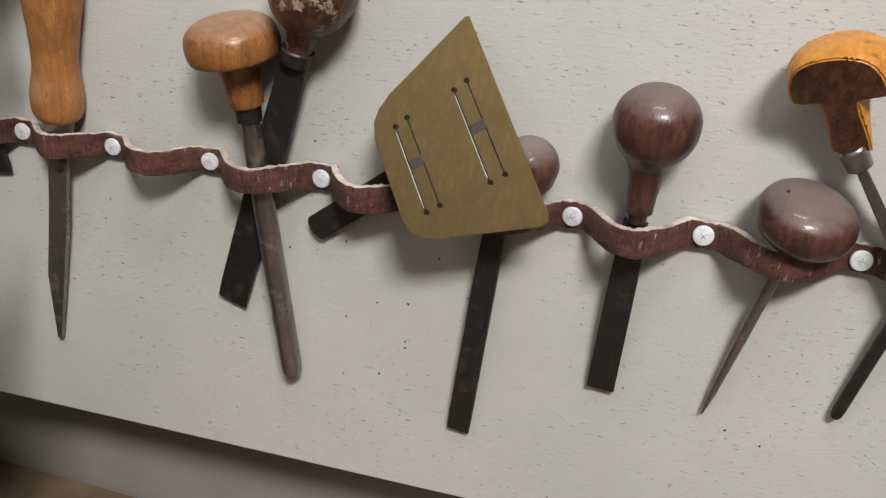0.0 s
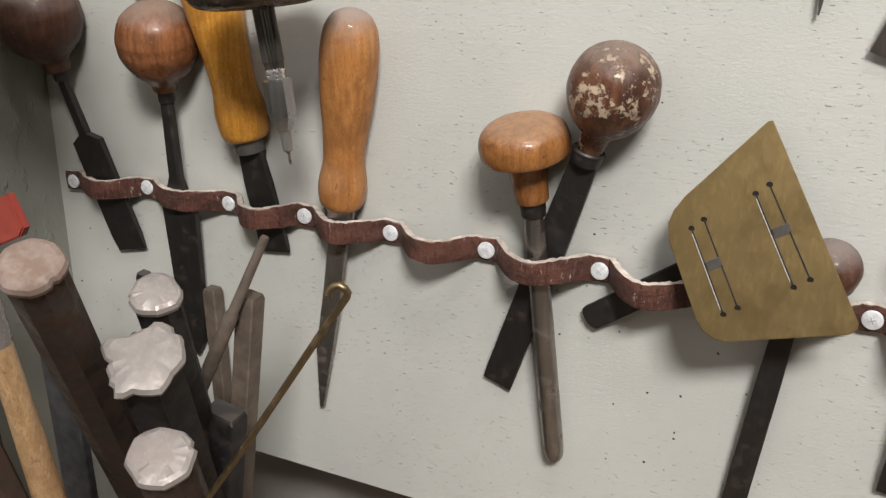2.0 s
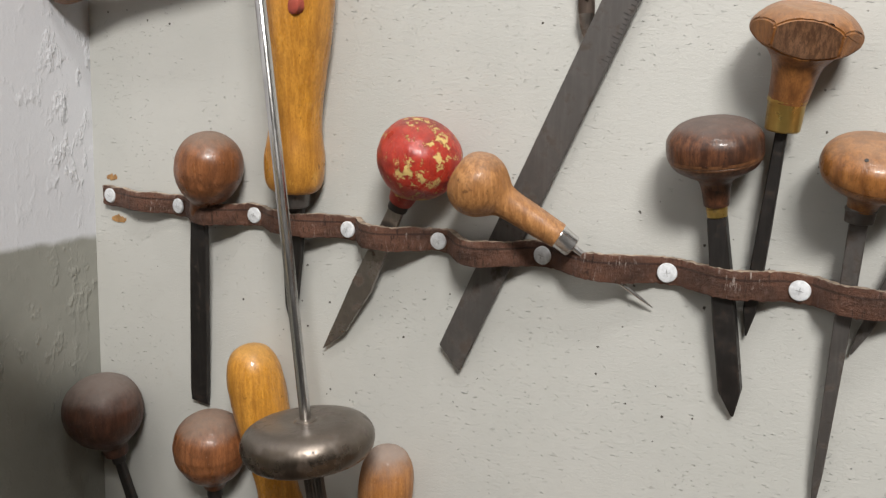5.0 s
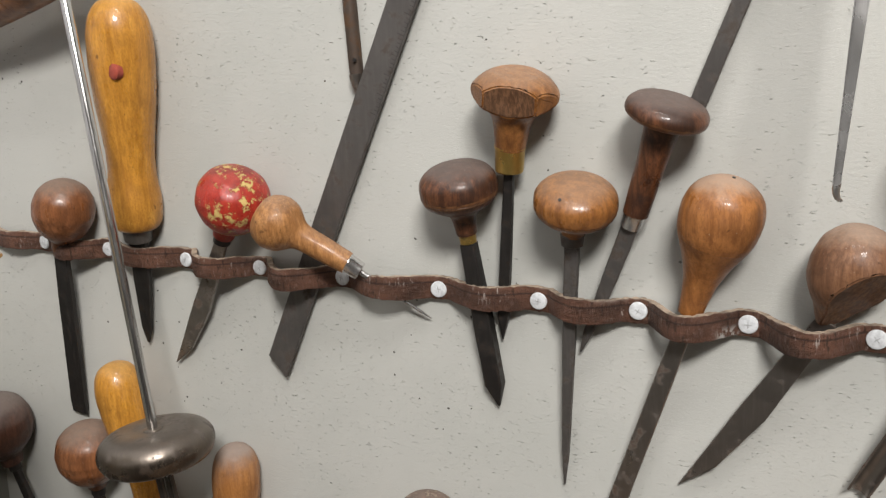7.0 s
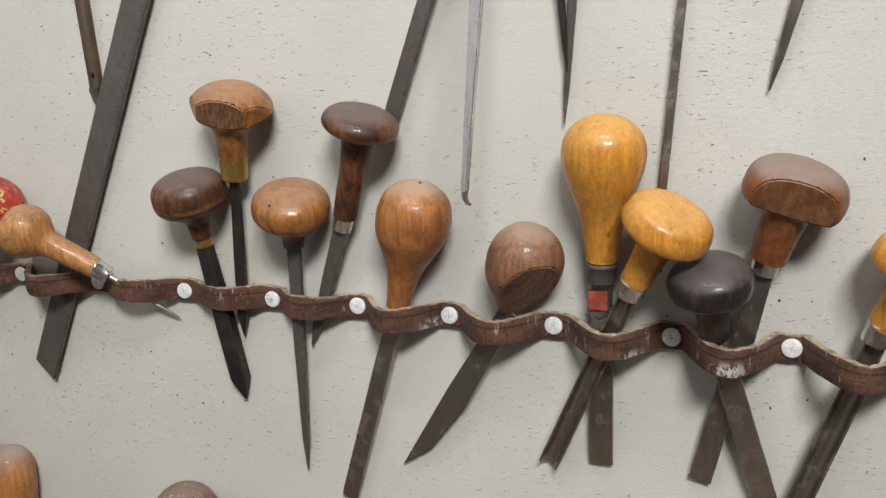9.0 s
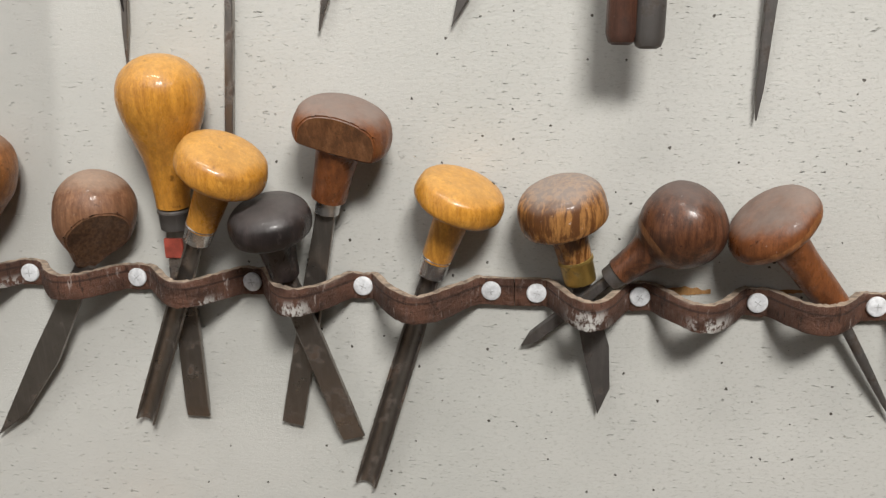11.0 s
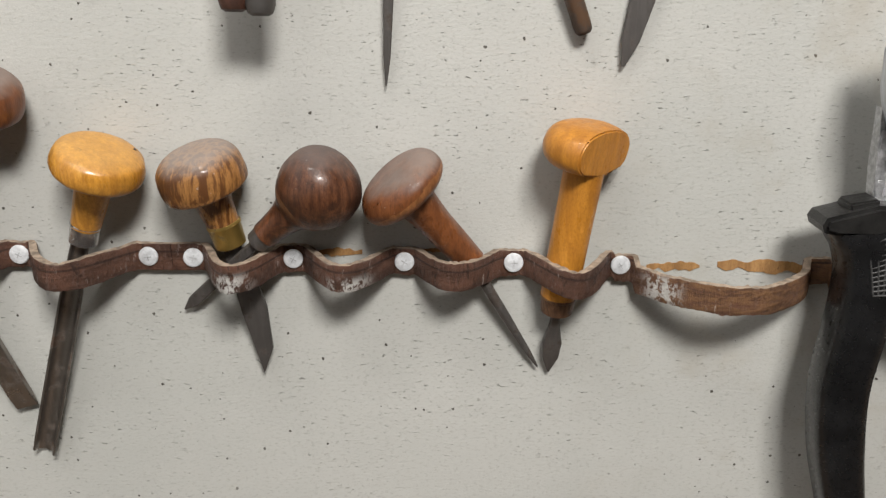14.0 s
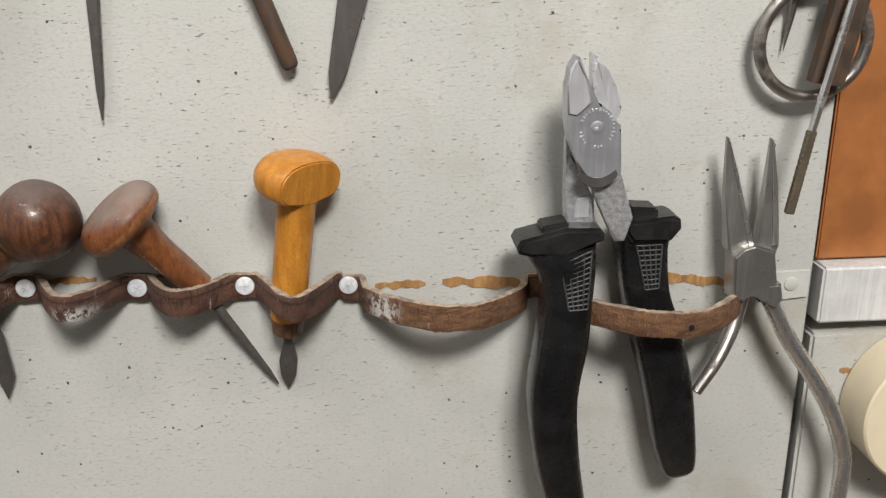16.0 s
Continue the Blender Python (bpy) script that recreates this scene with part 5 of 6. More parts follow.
    for rows, y, collar, tab, panel, front, n in shapes:
        g = part("grip", loft(bmesh.new(), [tuple(q) for q in smooth_line(rows, 4)], 28, 0.52), M_RUBBER, t, "glossy black moulded plastic grip", 40)
        part("collar", outline(bmesh.new(), pose(0, y, 0), collar, 0.0185, 0.0016), M_RUBBER_TOP, t, "dusty black thumb guard", 40)
        part("tab", outline(bmesh.new(), pose(0, y, 0), tab, 0.0120, 0.0008), M_RUBBER_TOP, t, "raised block on the thumb guard", 40)
        lattice(g, panel, front, n, 4)


M_RIB = plain("worn_plastic_rib", (0.055, 0.055, 0.055), 0.4, 0.4, 300)
M_RUBBER_TOP = plain("dusty_black_plastic", (0.016, 0.0155, 0.015), 0.36, 0.5, 90, 0.0, 0.0003)
side_cutters()


def needle_pliers():
    t = thing("needle_nose_pliers", (0.632, -0.012, 1.39), "open needle-nose pliers of dull steel hung on the strap's end", "pliers")
    for pts, ridge in (
        ([(0.6156, 1.4609), (0.6168, 1.4601), (0.6214, 1.4469), (0.6309, 1.4131), (0.6237, 1.4060), (0.6196, 1.4115), (0.6166, 1.4371)], ((0.6166, 1.4600), (0.6295, 1.4130))),
        ([(0.6347, 1.4599), (0.6363, 1.4586), (0.6398, 1.4389), (0.6423, 1.4132), (0.6405, 1.4060), (0.6329, 1.4100), (0.6340, 1.4353)], ((0.6357, 1.4590), (0.6405, 1.4132))),
    ):
        bm = outline(bmesh.new(), pose(0, -0.0125, 0), pts, 0.0085, 0.0007)
        for v in bm.verts:
            v.co.y = -0.0125 + (v.co.y + 0.0125) * min(1.0, max(0.22, (1.4610 - v.co.z) / 0.048))
        jaw = part("jaw", bm, M_NEEDLE, t, "tapered needle jaw", 18)
        a, b = (Vector((x, -0.0125 - 0.0042 * min(1.0, max(0.22, (1.4610 - z) / 0.048)), z)) for x, z in ridge)
        # Highlight of the inner ridge, put in as a strip of brighter steel.
        part("ridge", prism(bmesh.new(), frame_of(a, b), [(0.001, 0.0003, 0.0004, 0.0001), ((b - a).length, 0.0012, 0.0007, 0.0003)]), M_HANDLE, jaw, "highlight drawn along the inner edge of the jaw", 25)
    part("joint", outline(bmesh.new(), pose(0, -0.0150, 0), [(0.6209, 1.4094), (0.6251, 1.4133), (0.6300, 1.4147), (0.6389, 1.4118), (0.6417, 1.3958), (0.6403, 1.3905), (0.6392, 1.3865), (0.6344, 1.3881), (0.6327, 1.3919), (0.6288, 1.3924), (0.6281, 1.3884), (0.6224, 1.3892)], 0.0120, 0.0010), M_NEEDLE, t, "squared box joint", 18)
    part("lug", outline(bmesh.new(), pose(0, -0.0150, 0), [(0.6374, 1.3962), (0.6432, 1.3965), (0.6447, 1.3892), (0.6420, 1.3848), (0.6374, 1.3862)], 0.0128, 0.0009), M_NEEDLE, t, "bevelled lug below the joint", 18)
    pts = smooth_line([(0.6400, -0.015, 1.3900), (0.6520, -0.016, 1.3676), (0.6666, -0.017, 1.3468), (0.6773, -0.018, 1.3285), (0.6853, -0.018, 1.3067), (0.6863, -0.018, 1.2877), (0.6850, -0.018, 1.2582)], 6)
    part("handle", tube(bmesh.new(), pts, [0.0042 - 0.0008 * abs(i / (len(pts) - 1) - 0.5) for i in range(len(pts))], 16), M_HANDLE, t, "bare curved steel handle")
    pts = smooth_line([(0.6306, -0.010, 1.3900), (0.6250, -0.016, 1.3740), (0.6160, -0.024, 1.3620), (0.6060, -0.029, 1.3500)], 6)
    part("handle", tube(bmesh.new(), pts, [0.0040 - 0.0016 * i / (len(pts) - 1) for i in range(len(pts))], 14), M_DULL, t, "bare curved steel handle")


needle_pliers()


def ring_shears():
    t = thing("finger_ring_tool", (0.648, -0.008, 1.498), "steel finger ring with a rusty bar through it", "hand tool")
    bm = bmesh.new()
    n = 48
    pts = [Vector((0.6504 + 0.0229 * math.cos(2 * math.pi * i / n), -0.0085, 1.4990 + 0.0229 * math.sin(2 * math.pi * i / n))) for i in range(n)]
    rows = []
    for i, p in enumerate(pts):
        out = (p - Vector((0.6504, -0.0085, 1.4990))).normalized()
        rows.append([bm.verts.new(p + 0.0026 * (math.cos(a) * out + math.sin(a) * Vector((0, 1, 0)))) for a in (2 * math.pi * j / 12 for j in range(12))])
    for i in range(n):
        a, b = rows[i], rows[(i + 1) % n]
        for j in range(12):
            bm.faces.new((a[j], a[(j + 1) % 12], b[(j + 1) % 12], b[j]))
    part("ring", bm, M_DULL, t, "tarnished steel finger ring")
    f = frame_of((0.6680, -0.0150, 1.5600), (0.6548, -0.0130, 1.4805))
    part("bar", prism(bmesh.new(), f, [(0, 0.0070, 0.0035, 0.0006), (0.079, 0.0070, 0.0035, 0.0006)]), M_RUSTY, t, "flat rusty brown bar")
    part("spike", lathe(bmesh.new(), frame_of((0.6440, -0.0035, 1.5300), (0.6402, -0.0030, 1.4926)), [(0, 0.0022), (0.02, 0.0018), (0.037, 0.0)], 10), M_DULL, t, "thin steel spike")
    u = thing("needle_file", (0.6422, -0.022, 1.4299), "slender needle file with a round steel shank", "file")
    a, b, c = Vector((0.6653, -0.022, 1.5560)), Vector((0.6476, -0.022, 1.4643)), Vector((0.6431, -0.0200, 1.4285))
    part("shank", lathe(bmesh.new(), frame_of(a, b), [(0, 0.0019), ((b - a).length, 0.0017)], 14), M_CHROME, u, "bright round shank")
    bm = bmesh.new()
    m_ = frame_of(b, c)
    n_ = (c - b).length
    prism(bm, m_, [(i * n_ / 30, 0.0020 if i % 2 else 0.0018, 0.0016, 0.0005) for i in range(31)])
    part("file_blade", bm, M_FILE, u, "toothed grey file end", 10)


M_FILE = metal("file_steel", (0.17, 0.145, 0.105), 0.5, 0.7, (0.12, 0.09, 0.06), 0.5, True, 14.0)
ring_shears()


# ---- beside the panel ----
def right_side():
    x = 0.672
    tagged(part("hardboard", box(bmesh.new(), (x, 0.006, 1.397), (1.9, 0.0620, 1.9), 0.0008), M_HARDBOARD), "orange-brown hardboard sheet beside the panel", "board", kind="structure")
    t = tagged(part("trim_rail", box(bmesh.new(), (x, -0.003, 1.368), (1.9, 0.0620, 1.396), 0.0012), M_ALU), "silver aluminium rail under the hardboard", "rail", kind="structure")
    part("upper_lip", box(bmesh.new(), (x + 0.03, -0.0050, 1.3925), (1.9, -0.0035, 1.3965), 0.0004), M_DULL, t, "thin grey metal lip")
    tagged(part("lower_board", box(bmesh.new(), (x, 0.000, 1.03), (1.9, 0.0620, 1.3615), 0.0015), M_PANEL), "grey painted board below the aluminium rail", "board", kind="structure")
    b = thing("hanger_bracket", (0.657, 0, 1.388), "small grey painted metal tab screwed to the panel", "bracket")
    part("tab", outline(bmesh.new(), pose(0, -0.0008, 0), [(0.6480, 1.3945), (0.6662, 1.3950), (0.6660, 1.3815), (0.6480, 1.3800)], 0.0014, 0.0003), M_PANEL_PLAIN, b)
    part("rivet", lathe(bmesh.new(), pose(0.6575, -0.0014, 1.3885, 90, 0, 0), [(0, 0.0034), (0.0006, 0.0033), (0.0010, 0.0022), (0.0011, 0)], 20), M_PANEL_PLAIN, b)
    r = thing("tape_roll", (0.716, -0.02, 1.322), "roll of cream masking tape hanging on the board", "tape")
    c = pose(0.7275, -0.0002, 1.3270, 90, 0, 0)
    part("tape", lathe(bmesh.new(), c, [(0, 0.0365), (0.001, 0.0375), (0.023, 0.0375), (0.024, 0.0365), (0.0242, 0.0200), (0.0242, 0.0190)], 56), M_CREAM, r, "", 30)
    part("side_disc", lathe(bmesh.new(), pose(0.7345, -0.0244, 1.3190, 90, 0, 0), [(0, 0.0300), (0.0030, 0.0300), (0.0036, 0.0290), (0.0036, 0)], 48), M_CREAM, r, "paler cream disc on the roll", 30)


M_HARDBOARD = plain("hardboard", (0.31, 0.115, 0.035), 0.5, 0.22, 30, 0.0, 0.0003)
M_ALU = metal("aluminium", (0.74, 0.74, 0.73), 0.42, 0.25, None, 0.0, True, 15.0)
M_CREAM = plain("cream_plastic", (0.66, 0.58, 0.42), 0.45, 0.06, 30)
M_PANEL_PLAIN = plain("panel_paint_on_metal", (0.50, 0.50, 0.47), 0.45, 0.08, 60)
right_side()


# ---- torn paint and bare wood on the panel ----
M_BARE = wood("bare_torn_wood", (0.46, 0.26, 0.10), (0.30, 0.15, 0.055), 0.7, 0.0, None, 60, (0.0, 1.57, 0.0), 21.0, 0.7, 0.0, 0.4)


def torn(x0, x1, z, half, seed, tail=0.0):
    """A ragged patch of bare wood where paint came away."""
    rng = random.Random(seed)
    n = 44
    top = [(x0 + (x1 - x0) * i / n, z + tail * i / n + half * (0.55 + 0.55 * noise.noise((i * 0.12, seed, 0.0)) + 0.10 * rng.random()) * math.sin(math.pi * (0.08 + 0.84 * i / n)) ** 0.6) for i in range(n + 1)]
    low = [(x0 + (x1 - x0) * i / n, z + tail * i / n - half * (0.45 + 0.55 * noise.noise((i * 0.15, seed, 5.0)) + 0.10 * rng.random()) * math.sin(math.pi * (0.08 + 0.84 * i / n)) ** 0.6) for i in range(n, -1, -1)]
    ob = part("torn_patch", outline(bmesh.new(), pose(0, -0.0001, 0), top + low, 0.0006), M_BARE)
    tagged(ob, "ragged patch of bare orange wood where paint tore off the panel", "bare patch", "torn patches on the panel", "structure")


torn(0.4665, 0.4890, 1.3950, 0.0032, 3)
torn(0.4965, 0.5400, 1.3958, 0.0048, 4, -0.003)
torn(0.5850, 0.6290, 1.3960, 0.0042, 5, -0.007)
torn(0.3270, 0.3470, 1.4030, 0.0028, 6)
torn(0.3720, 0.3850, 1.4035, 0.0013, 7)
torn(-0.4120, -0.4040, 1.4330, 0.0030, 8)
torn(-0.4100, -0.3990, 1.4090, 0.0036, 9)
torn(0.6310, 0.6340, 1.5010, 0.0013, 10)
torn(0.6030, 0.6060, 1.5230, 0.0022, 11)
torn(0.6880, 0.6940, 1.3415, 0.0026, 12)


# ---- chisels and clutter at the plaster wall ----
M_STRUCK = metal("hammered_steel_end", (0.29, 0.265, 0.25), 0.42, 0.35, (0.25, 0.215, 0.20), 0.5, True, 16.0)
M_STRUCK_RED = metal("dusty_pink_steel_end", (0.235, 0.178, 0.150), 0.6, 0.2, (0.18, 0.125, 0.098), 0.6, True, 17.0)
M_SHAFT = metal("dark_rusty_shaft", (0.070, 0.052, 0.043), 0.6, 0.5, (0.060, 0.034, 0.022), 0.7, True, 18.0, 0.10)
M_SHAFT_BLACK = metal("black_forged_shaft", (0.030, 0.028, 0.028), 0.55, 0.6, (0.03, 0.022, 0.018), 0.6, True, 19.0, 0.10)
M_REDPAINT = plain("red_paint", (0.26, 0.040, 0.028), 0.42, 0.3, 60)
M_WHITE = plain("cream_bottle_plastic", (0.66, 0.62, 0.52), 0.38, 0.04, 25)
M_GREYTOOL = metal("matt_grey_steel", (0.24, 0.24, 0.245), 0.5, 0.8, (0.14, 0.125, 0.12), 0.4, True, 20.0, 0.2)
M_STICK = plain("brown_grey_stick", (0.092, 0.071, 0.056), 0.6, 0.3, 90)
M_BRISTLE = plain("black_bristle", (0.03, 0.03, 0.032), 0.6, 0.4, 200)
STAND = 0.937


def punch(label, top, low, r, sides, cap, shaft, burr, seed):
    """A struck chisel standing on the bench: shaft, and a spread, chipped striking end."""
    rng = random.Random(seed)
    t = thing("cold_chisel", low, label, "chisel", "chisels standing at the plaster wall")
    f = frame_of(low, top)
    n = (Vector(top) - Vector(low)).length
    part("shaft", lathe(bmesh.new(), f, [(0, r * 0.55), (n * 0.12, r * 0.9), (n * 0.55, r * 1.02), (n - 0.012, r * 0.98), (n - 0.003, r)], sides), shaft, t, "", 20)
    bm = bmesh.new()
    seg = 40
    rows = []
    lobes = [1 + burr * (rng.random() - 0.35) for _ in range(13)]
    cuts = {rng.randrange(seg) for _ in range(int(12 * burr))}
    for h, q in ((n - 0.0055, 0.92), (n - 0.0040, 1.06), (n - 0.0022, 1.10), (n - 0.0006, 1.02), (n + 0.0002, 0.85), (n + 0.0006, 0.45)):
        row = []
        for i in range(seg):
            a = 2 * math.pi * i / seg
            u = i / seg * 13
            lobe = lobes[int(u) % 13] * (1 - u % 1) + lobes[(int(u) + 1) % 13] * (u % 1)
            poly = math.cos(math.pi / sides) / math.cos((a % (2 * math.pi / sides)) - math.pi / sides) if sides < 12 else 1
            k = q * (0.5 * poly + 0.5) * (1 + (lobe - 1) * min(1, q)) * (0.90 if i in cuts and q > 0.9 else 1)
            row.append(bm.verts.new(f @ Vector((r * k * math.cos(a), r * k * math.sin(a), h + 0.00022 * rng.uniform(-1, 1) * (q < 1)))))
        rows.append(row)
    for a, b in zip(rows, rows[1:]):
        for i in range(seg):
            bm.faces.new((a[i], a[(i + 1) % seg], b[(i + 1) % seg], b[i]))
    bm.faces.new(rows[0])
    bm.faces.new(rows[-1])
    part("struck_end", bm, cap, t, "pale hammered end with spread burrs", 17)


punch("thick octagonal rusty cold chisel with a pale pink struck end", (-0.2150, -0.1965, 1.2615), (-0.3310, -0.0350, STAND), 0.0094, 8, M_STRUCK_RED, M_SHAFT, 0.10, 1)
punch("dark cold chisel with a bright spread striking end", (-0.2199, -0.1450, 1.2300), (-0.3000, -0.0200, STAND), 0.0086, 8, M_STRUCK, M_SHAFT_BLACK, 0.16, 2)
punch("black square cold chisel with a broad cracked striking end", (-0.2030, -0.1700, 1.2210), (-0.2900, -0.0400, STAND), 0.0122, 6, M_STRUCK, M_SHAFT_BLACK, 0.55, 3)
punch("rusty cold chisel with a round shiny struck end", (-0.1895, -0.1810, 1.1925), (-0.2700, -0.0600, STAND), 0.0104, 8, M_STRUCK, M_SHAFT, 0.16, 4)
punch("small dark chisel with a dusty pink end", (-0.2110, -0.2335, 1.2545), (-0.2450, -0.1500, STAND), 0.0056, 6, M_STRUCK_RED, M_SHAFT, 0.08, 5)
punch("old chisel with a dusty pale end behind the others", (-0.2760, -0.1240, 1.1775), (-0.3100, -0.0500, STAND), 0.0070, 10, M_STRUCK_RED, M_SHAFT_BLACK, 0.10, 6)
punch("short round punch with a dull worn end", (-0.2371, -0.1189, 1.1739), (-0.2750, -0.0750, STAND), 0.0075, 16, M_STICK, M_SHAFT, 0.04, 7)


def bar_standing(name, label, category, top, low, w, d, material):
    t = thing(name, low, label, category, "chisels standing at the plaster wall")
    n = (Vector(top) - Vector(low)).length
    part("bar", prism(bmesh.new(), frame_of(low, top), [(0, w, d, 0.0006), (n - 0.002, w, d, 0.0006), (n, w * 0.85, d * 0.85, 0.0006)]), material, t)


bar_standing("square_bar", "brown-grey square steel bar leaning among the chisels", "bar", (-0.2315, -0.079, 1.1985), (-0.2700, -0.085, STAND), 0.0046, 0.0048, M_STICK)
bar_standing("square_bar", "short grey square bar behind the sticks", "bar", (-0.3190, -0.0062, 1.1540), (-0.3200, -0.0075, STAND), 0.0042, 0.0042, M_STICK)
bar_standing("flat_bar", "broad dark chamfered bar in front of the sticks", "bar", (-0.2290, -0.1060, 1.1560), (-0.2700, -0.1000, STAND), 0.0085, 0.0055, M_SHAFT_BLACK)
bar_standing("thin_bar", "thin dark rod beside a bright struck chisel", "bar", (-0.2500, -0.1200, 1.2215), (-0.2900, -0.0950, STAND), 0.0025, 0.0025, M_SHAFT_BLACK)
bar_standing("black_strip", "black strip standing below the red bar", "bar", (-0.2630, -0.1550, 1.2380), (-0.2760, -0.1500, STAND), 0.0080, 0.0020, M_BRISTLE)


def stick_with_cup():
    t = thing("round_stick", (-0.2576, -0.100, 1.1374), "thin brown-grey stick standing in a small metal cup", "stick", "chisels standing at the plaster wall")
    a, b = (-0.2592, -0.0988, 1.1366), (-0.2189, -0.0817, 1.2287)
    n = (Vector(b) - Vector(a)).length
    part("stick", lathe(bmesh.new(), frame_of(a, b), [(0, 0.0034), (n * 0.6, 0.0032), (n * 0.62, 0.0024), (n - 0.001, 0.0019), (n, 0.0016)], 16), M_STICK, t)
    part("cup", lathe(bmesh.new(), pose(*a), [(-0.18, 0.0055), (-0.012, 0.0055), (-0.006, 0.0075), (-0.001, 0.0080), (0.0005, 0.0074), (-0.002, 0.0062), (-0.003, 0.0)], 28), M_GREYTOOL, t, "grey metal cup")


def hooked_wire():
    t = thing("hooked_wire", (-0.2742, -0.105, 1.0733), "brass-coloured wire with a small hook at its end", "wire", "chisels standing at the plaster wall")
    pts = [(-0.3250, -0.150, STAND), (-0.2450, -0.160, 1.0800), (-0.1585, -0.168, 1.2055), (-0.1330, -0.1695, 1.2430), (-0.1222, -0.170, 1.2585)]
    line = smooth_line(pts, 8)
    line += [np.array((-0.1222 + dx, -0.170 - 0.003 * k / 6, 1.2585 + dz)) for k, (dx, dz) in enumerate([(0.0007, 0.0016), (0.0002, 0.0030), (-0.0012, 0.0038), (-0.0028, 0.0034), (-0.0040, 0.0022), (-0.0044, 0.0008)], 1)]
    part("wire", tube(bmesh.new(), line, 0.00115, 12), M_BRASSWIRE, t)


M_BRASSWIRE = metal("dull_brass_wire", (0.20, 0.15, 0.085), 0.36, 0.9, (0.10, 0.065, 0.035), 0.4, True, 22.0)
stick_with_cup()
hooked_wire()


def paint_brush():
    t = thing("paint_brush", (-0.262, -0.150, STAND), "artist's brush with black bristles, clear ferrule and pale handle", "brush")
    a, b, c, d_ = Vector((-0.2620, -0.150, STAND)), Vector((-0.1965, -0.2240, 1.2545)), Vector((-0.1885, -0.2310, 1.2815)), Vector((-0.1862, -0.2328, 1.2935))
    part("handle", lathe(bmesh.new(), frame_of(a, b), [(0, 0.003), ((b - a).length * 0.8, 0.0048), ((b - a).length, 0.0034)], 18), M_BRUSHWOOD, t, "pale wooden handle")
    part("ferrule", lathe(bmesh.new(), frame_of(b, c), [(-0.002, 0.0036), (0.004, 0.0038), (0.006, 0.0034), (0.012, 0.0035), ((c - b).length, 0.0026)], 18), M_CLEAR, t, "milky clear ferrule")
    rng = random.Random(4)
    for i in range(34):
        u = rng.uniform(0, 2 * math.pi)
        r = 0.0021 * math.sqrt(rng.random())
        p = c + Vector((r * math.cos(u), r * math.sin(u), -0.004))
        q = d_ + Vector((1.9 * r * math.cos(u) + rng.uniform(-0.0012, 0.0012), 1.9 * r * math.sin(u), rng.uniform(-0.005, 0.002)))
        part("bristle", tube(bmesh.new(), [p, p.lerp(q, 0.6), q], [0.00038, 0.00034, 0.00012], 5), M_BRISTLE, t)


M_BRUSHWOOD = wood("brush_handle_wood", (0.52, 0.34, 0.18), (0.42, 0.25, 0.12), 0.4, 0.0, None, 60, seed=23.0)
M_CLEAR = plain("milky_plastic", (0.20, 0.185, 0.175), 0.25, 0.15, 80, 0.0, 0.0002, 0.3)
paint_brush()


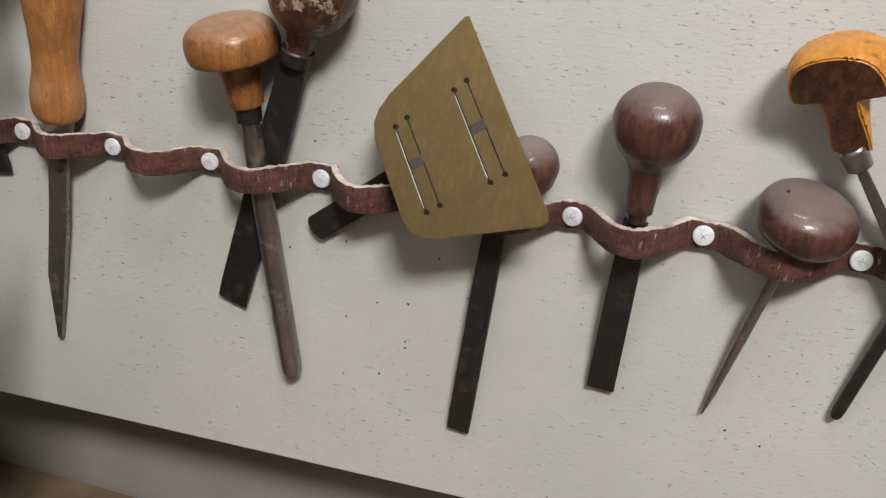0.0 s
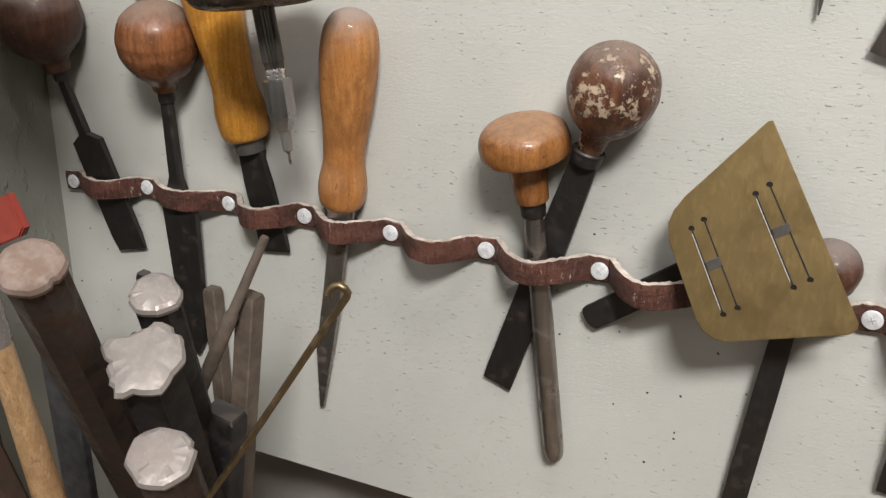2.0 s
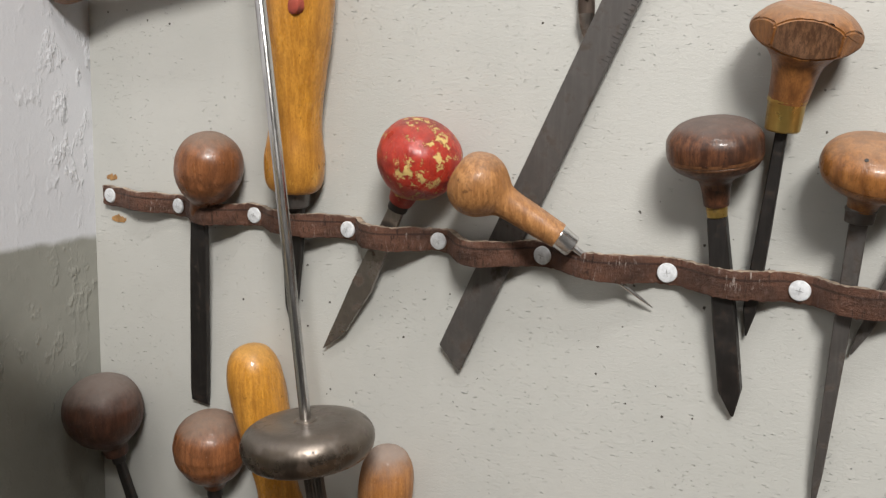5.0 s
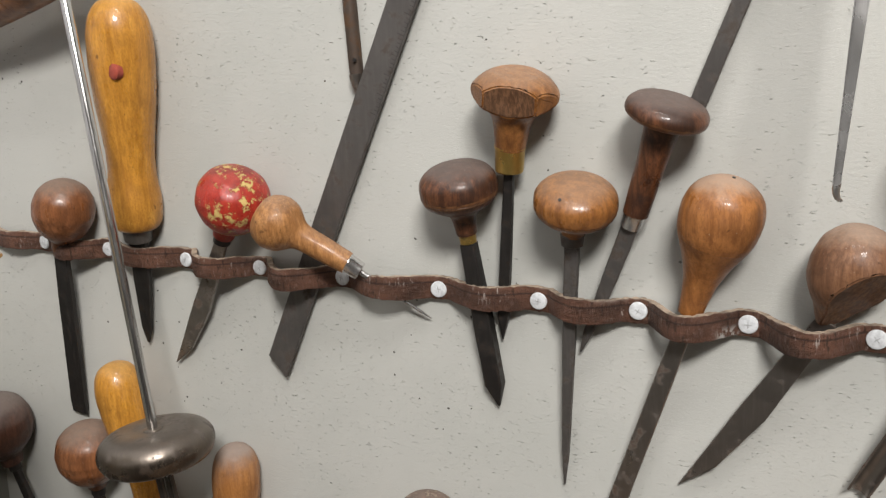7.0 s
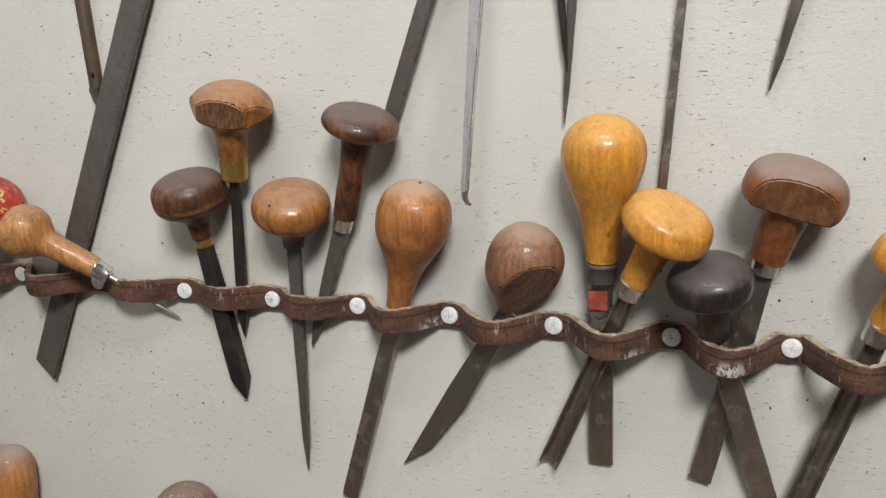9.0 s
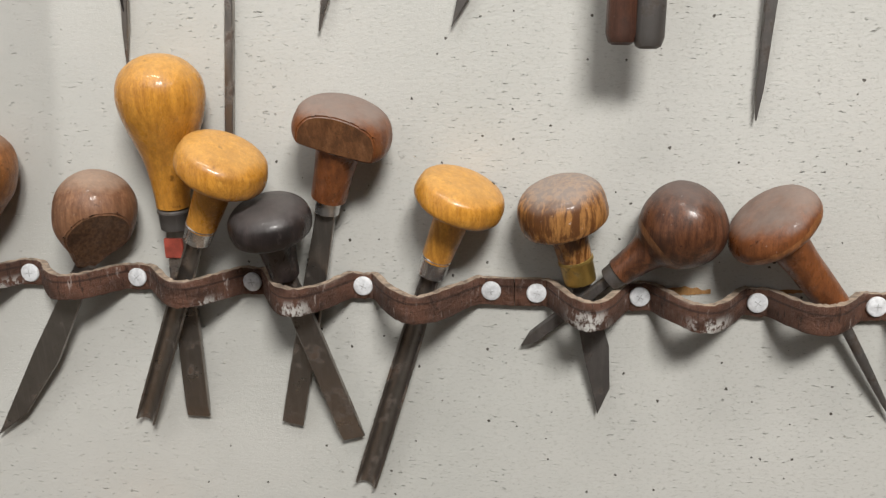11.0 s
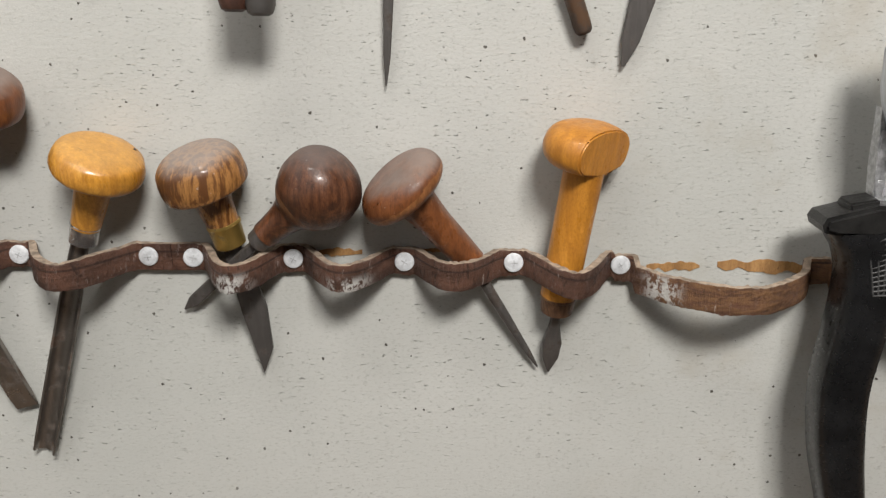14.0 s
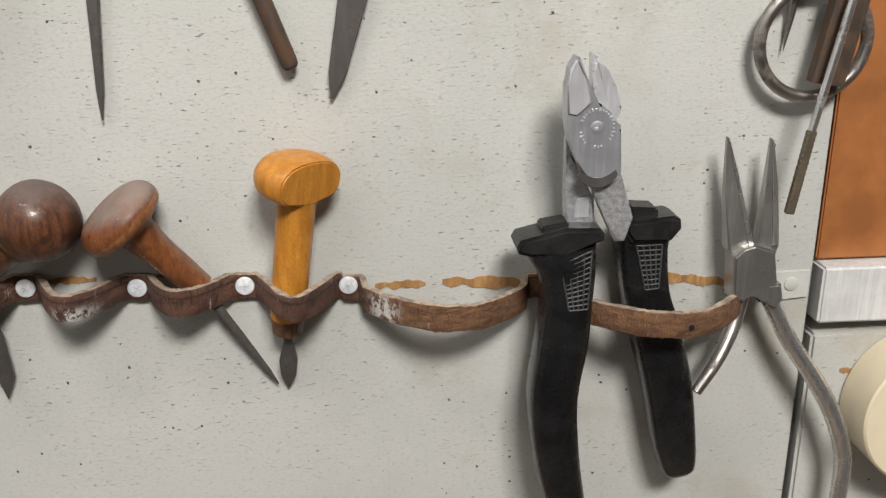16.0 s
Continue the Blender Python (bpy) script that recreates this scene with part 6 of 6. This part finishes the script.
def left_clutter():
    # red painted bar, fixed to the plaster
    t = thing("red_bar", (-0.35, -0.145, 1.22), "flat red-painted bar sticking out from the plaster wall", "bar")
    a, b = Vector((-0.4160, -0.150, 1.1890)), Vector((-0.2830, -0.145, 1.2495))
    n = (b - a).length
    h = 0.0082
    part("bar", outline(bmesh.new(), frame_of(a, b), [(-h, 0), (h, 0), (h, n - 0.004), (h * 0.7, n), (-h, n)], 0.004, 0.0006), M_REDPAINT, t)
    # grey steel wrench shape with two eyes
    t = thing("grey_wrench", (-0.283, -0.175, 1.25), "flat grey steel wrench with round eyes hung at the wall", "wrench")
    spine = smooth_line([(-0.3040, 1.3010, 0.0035), (-0.2985, 1.2925, 0.0052), (-0.2955, 1.2820, 0.0058), (-0.2900, 1.2730, 0.0072), (-0.2860, 1.2650, 0.0068), (-0.2850, 1.2560, 0.0070), (-0.2820, 1.2490, 0.0098), (-0.2850, 1.2405, 0.0074)], 5)
    left, right = [], []
    for i, (x, z, w) in enumerate(spine):
        p, q = spine[max(i - 1, 0)], spine[min(i + 1, len(spine) - 1)]
        d = Vector((q[0] - p[0], q[1] - p[1])).normalized()
        left.append((x - d.y * w, z + d.x * w))
        right.append((x + d.y * w, z - d.x * w))
    part("body", outline(bmesh.new(), pose(0, -0.176, 0), left + right[::-1], 0.003, 0.0005), M_GREYTOOL, t, "", 30)
    for x, z, r, m_ in ((-0.2818, 1.2490, 0.0040, M_REDPAINT), (-0.2945, 1.2700, 0.0036, M_SHAFT)):
        part("eye", lathe(bmesh.new(), pose(x, -0.1776, z, 90, 0, 0), [(-0.0002, r), (0.0002, r)], 24), m_, t, "round eye seen through")
    bar_standing("wrench_shaft", "dark shaft of a tool standing under the wrench", "bar", (-0.2905, -0.1720, 1.2420), (-0.2960, -0.1700, STAND), 0.0060, 0.0020, M_SHAFT_BLACK)
    # bottle
    t = thing("bottle", (-0.368, -0.170, STAND), "cream plastic bottle with a rounded shoulder standing on the bench", "bottle")
    prof = smooth_line([(0, 0.0), (0, 0.030), (0.004, 0.034), (0.150, 0.0345), (0.290, 0.0345), (0.300, 0.0335), (0.3045, 0.0290), (0.3055, 0.0240)], 5)
    part("body", lathe(bmesh.new(), pose(-0.368, -0.170, STAND), [(h, max(0.0, r)) for h, r in prof], 48), M_WHITE, t, "", 50)
    part("neck", lathe(bmesh.new(), pose(-0.368, -0.170, STAND), [(0.304, 0.0255), (0.312, 0.0265), (0.316, 0.0250), (0.318, 0.0)], 40), M_CLEAR, t, "milky ring at the neck")
    t = thing("scraper_disc", (-0.350, -0.171, 1.275), "cream oval plastic disc with a white rim above the bottle", "disc")
    c = pose(-0.3450, -0.1710, 1.3060, 90, 0, 20)
    ring = [bm_ for bm_ in ((-0.006, 0.0240), (-0.005, 0.0255), (0.005, 0.0255), (0.006, 0.0240), (0.0064, 0.0225), (0.0064, 0.0))]
    part("disc", lathe(bmesh.new(), c @ Matrix.Diagonal((0.95, 1.30, 1, 1)), ring, 48), M_CREAM, t, "", 40)
    # cream cabinet corner on the plaster wall
    t = thing("wall_bracket", (-0.33, -0.24, 1.39), "cream painted board with a chamfered lower corner on the plaster wall", "board")
    part("body", outline(bmesh.new(), pose(0, -0.203, 0), [(-0.2340, 1.4900), (-0.2365, 1.4640), (-0.2395, 1.4030), (-0.2530, 1.3915), (-0.4190, 1.3915), (-0.4120, 1.4900)], 0.006, 0.001), M_CREAM, t)


left_clutter()


# ---- lamps above ----
def lamp_body(x, y, z, w=0.17, d=0.09):
    t = thing("ceiling_lamp", (x, y, 2.9995), "small white rectangular lamp under the ceiling", "lamp", "ceiling lamps")
    part("housing", box(bmesh.new(), (x - w, y - d, z + 0.008), (x + w, y + d, z + 0.034), 0.004), M_WHITE, t)
    part("rod", lathe(bmesh.new(), pose(x, y, z + 0.032), [(0, 0.008), (2.9995 - z - 0.032, 0.008)], 16), M_WHITE, t)


lamp_body(0.12, -0.42, 2.31, 0.28, 0.07)
lamp_body(0.72, -1.42, 2.86, 0.32, 0.18)
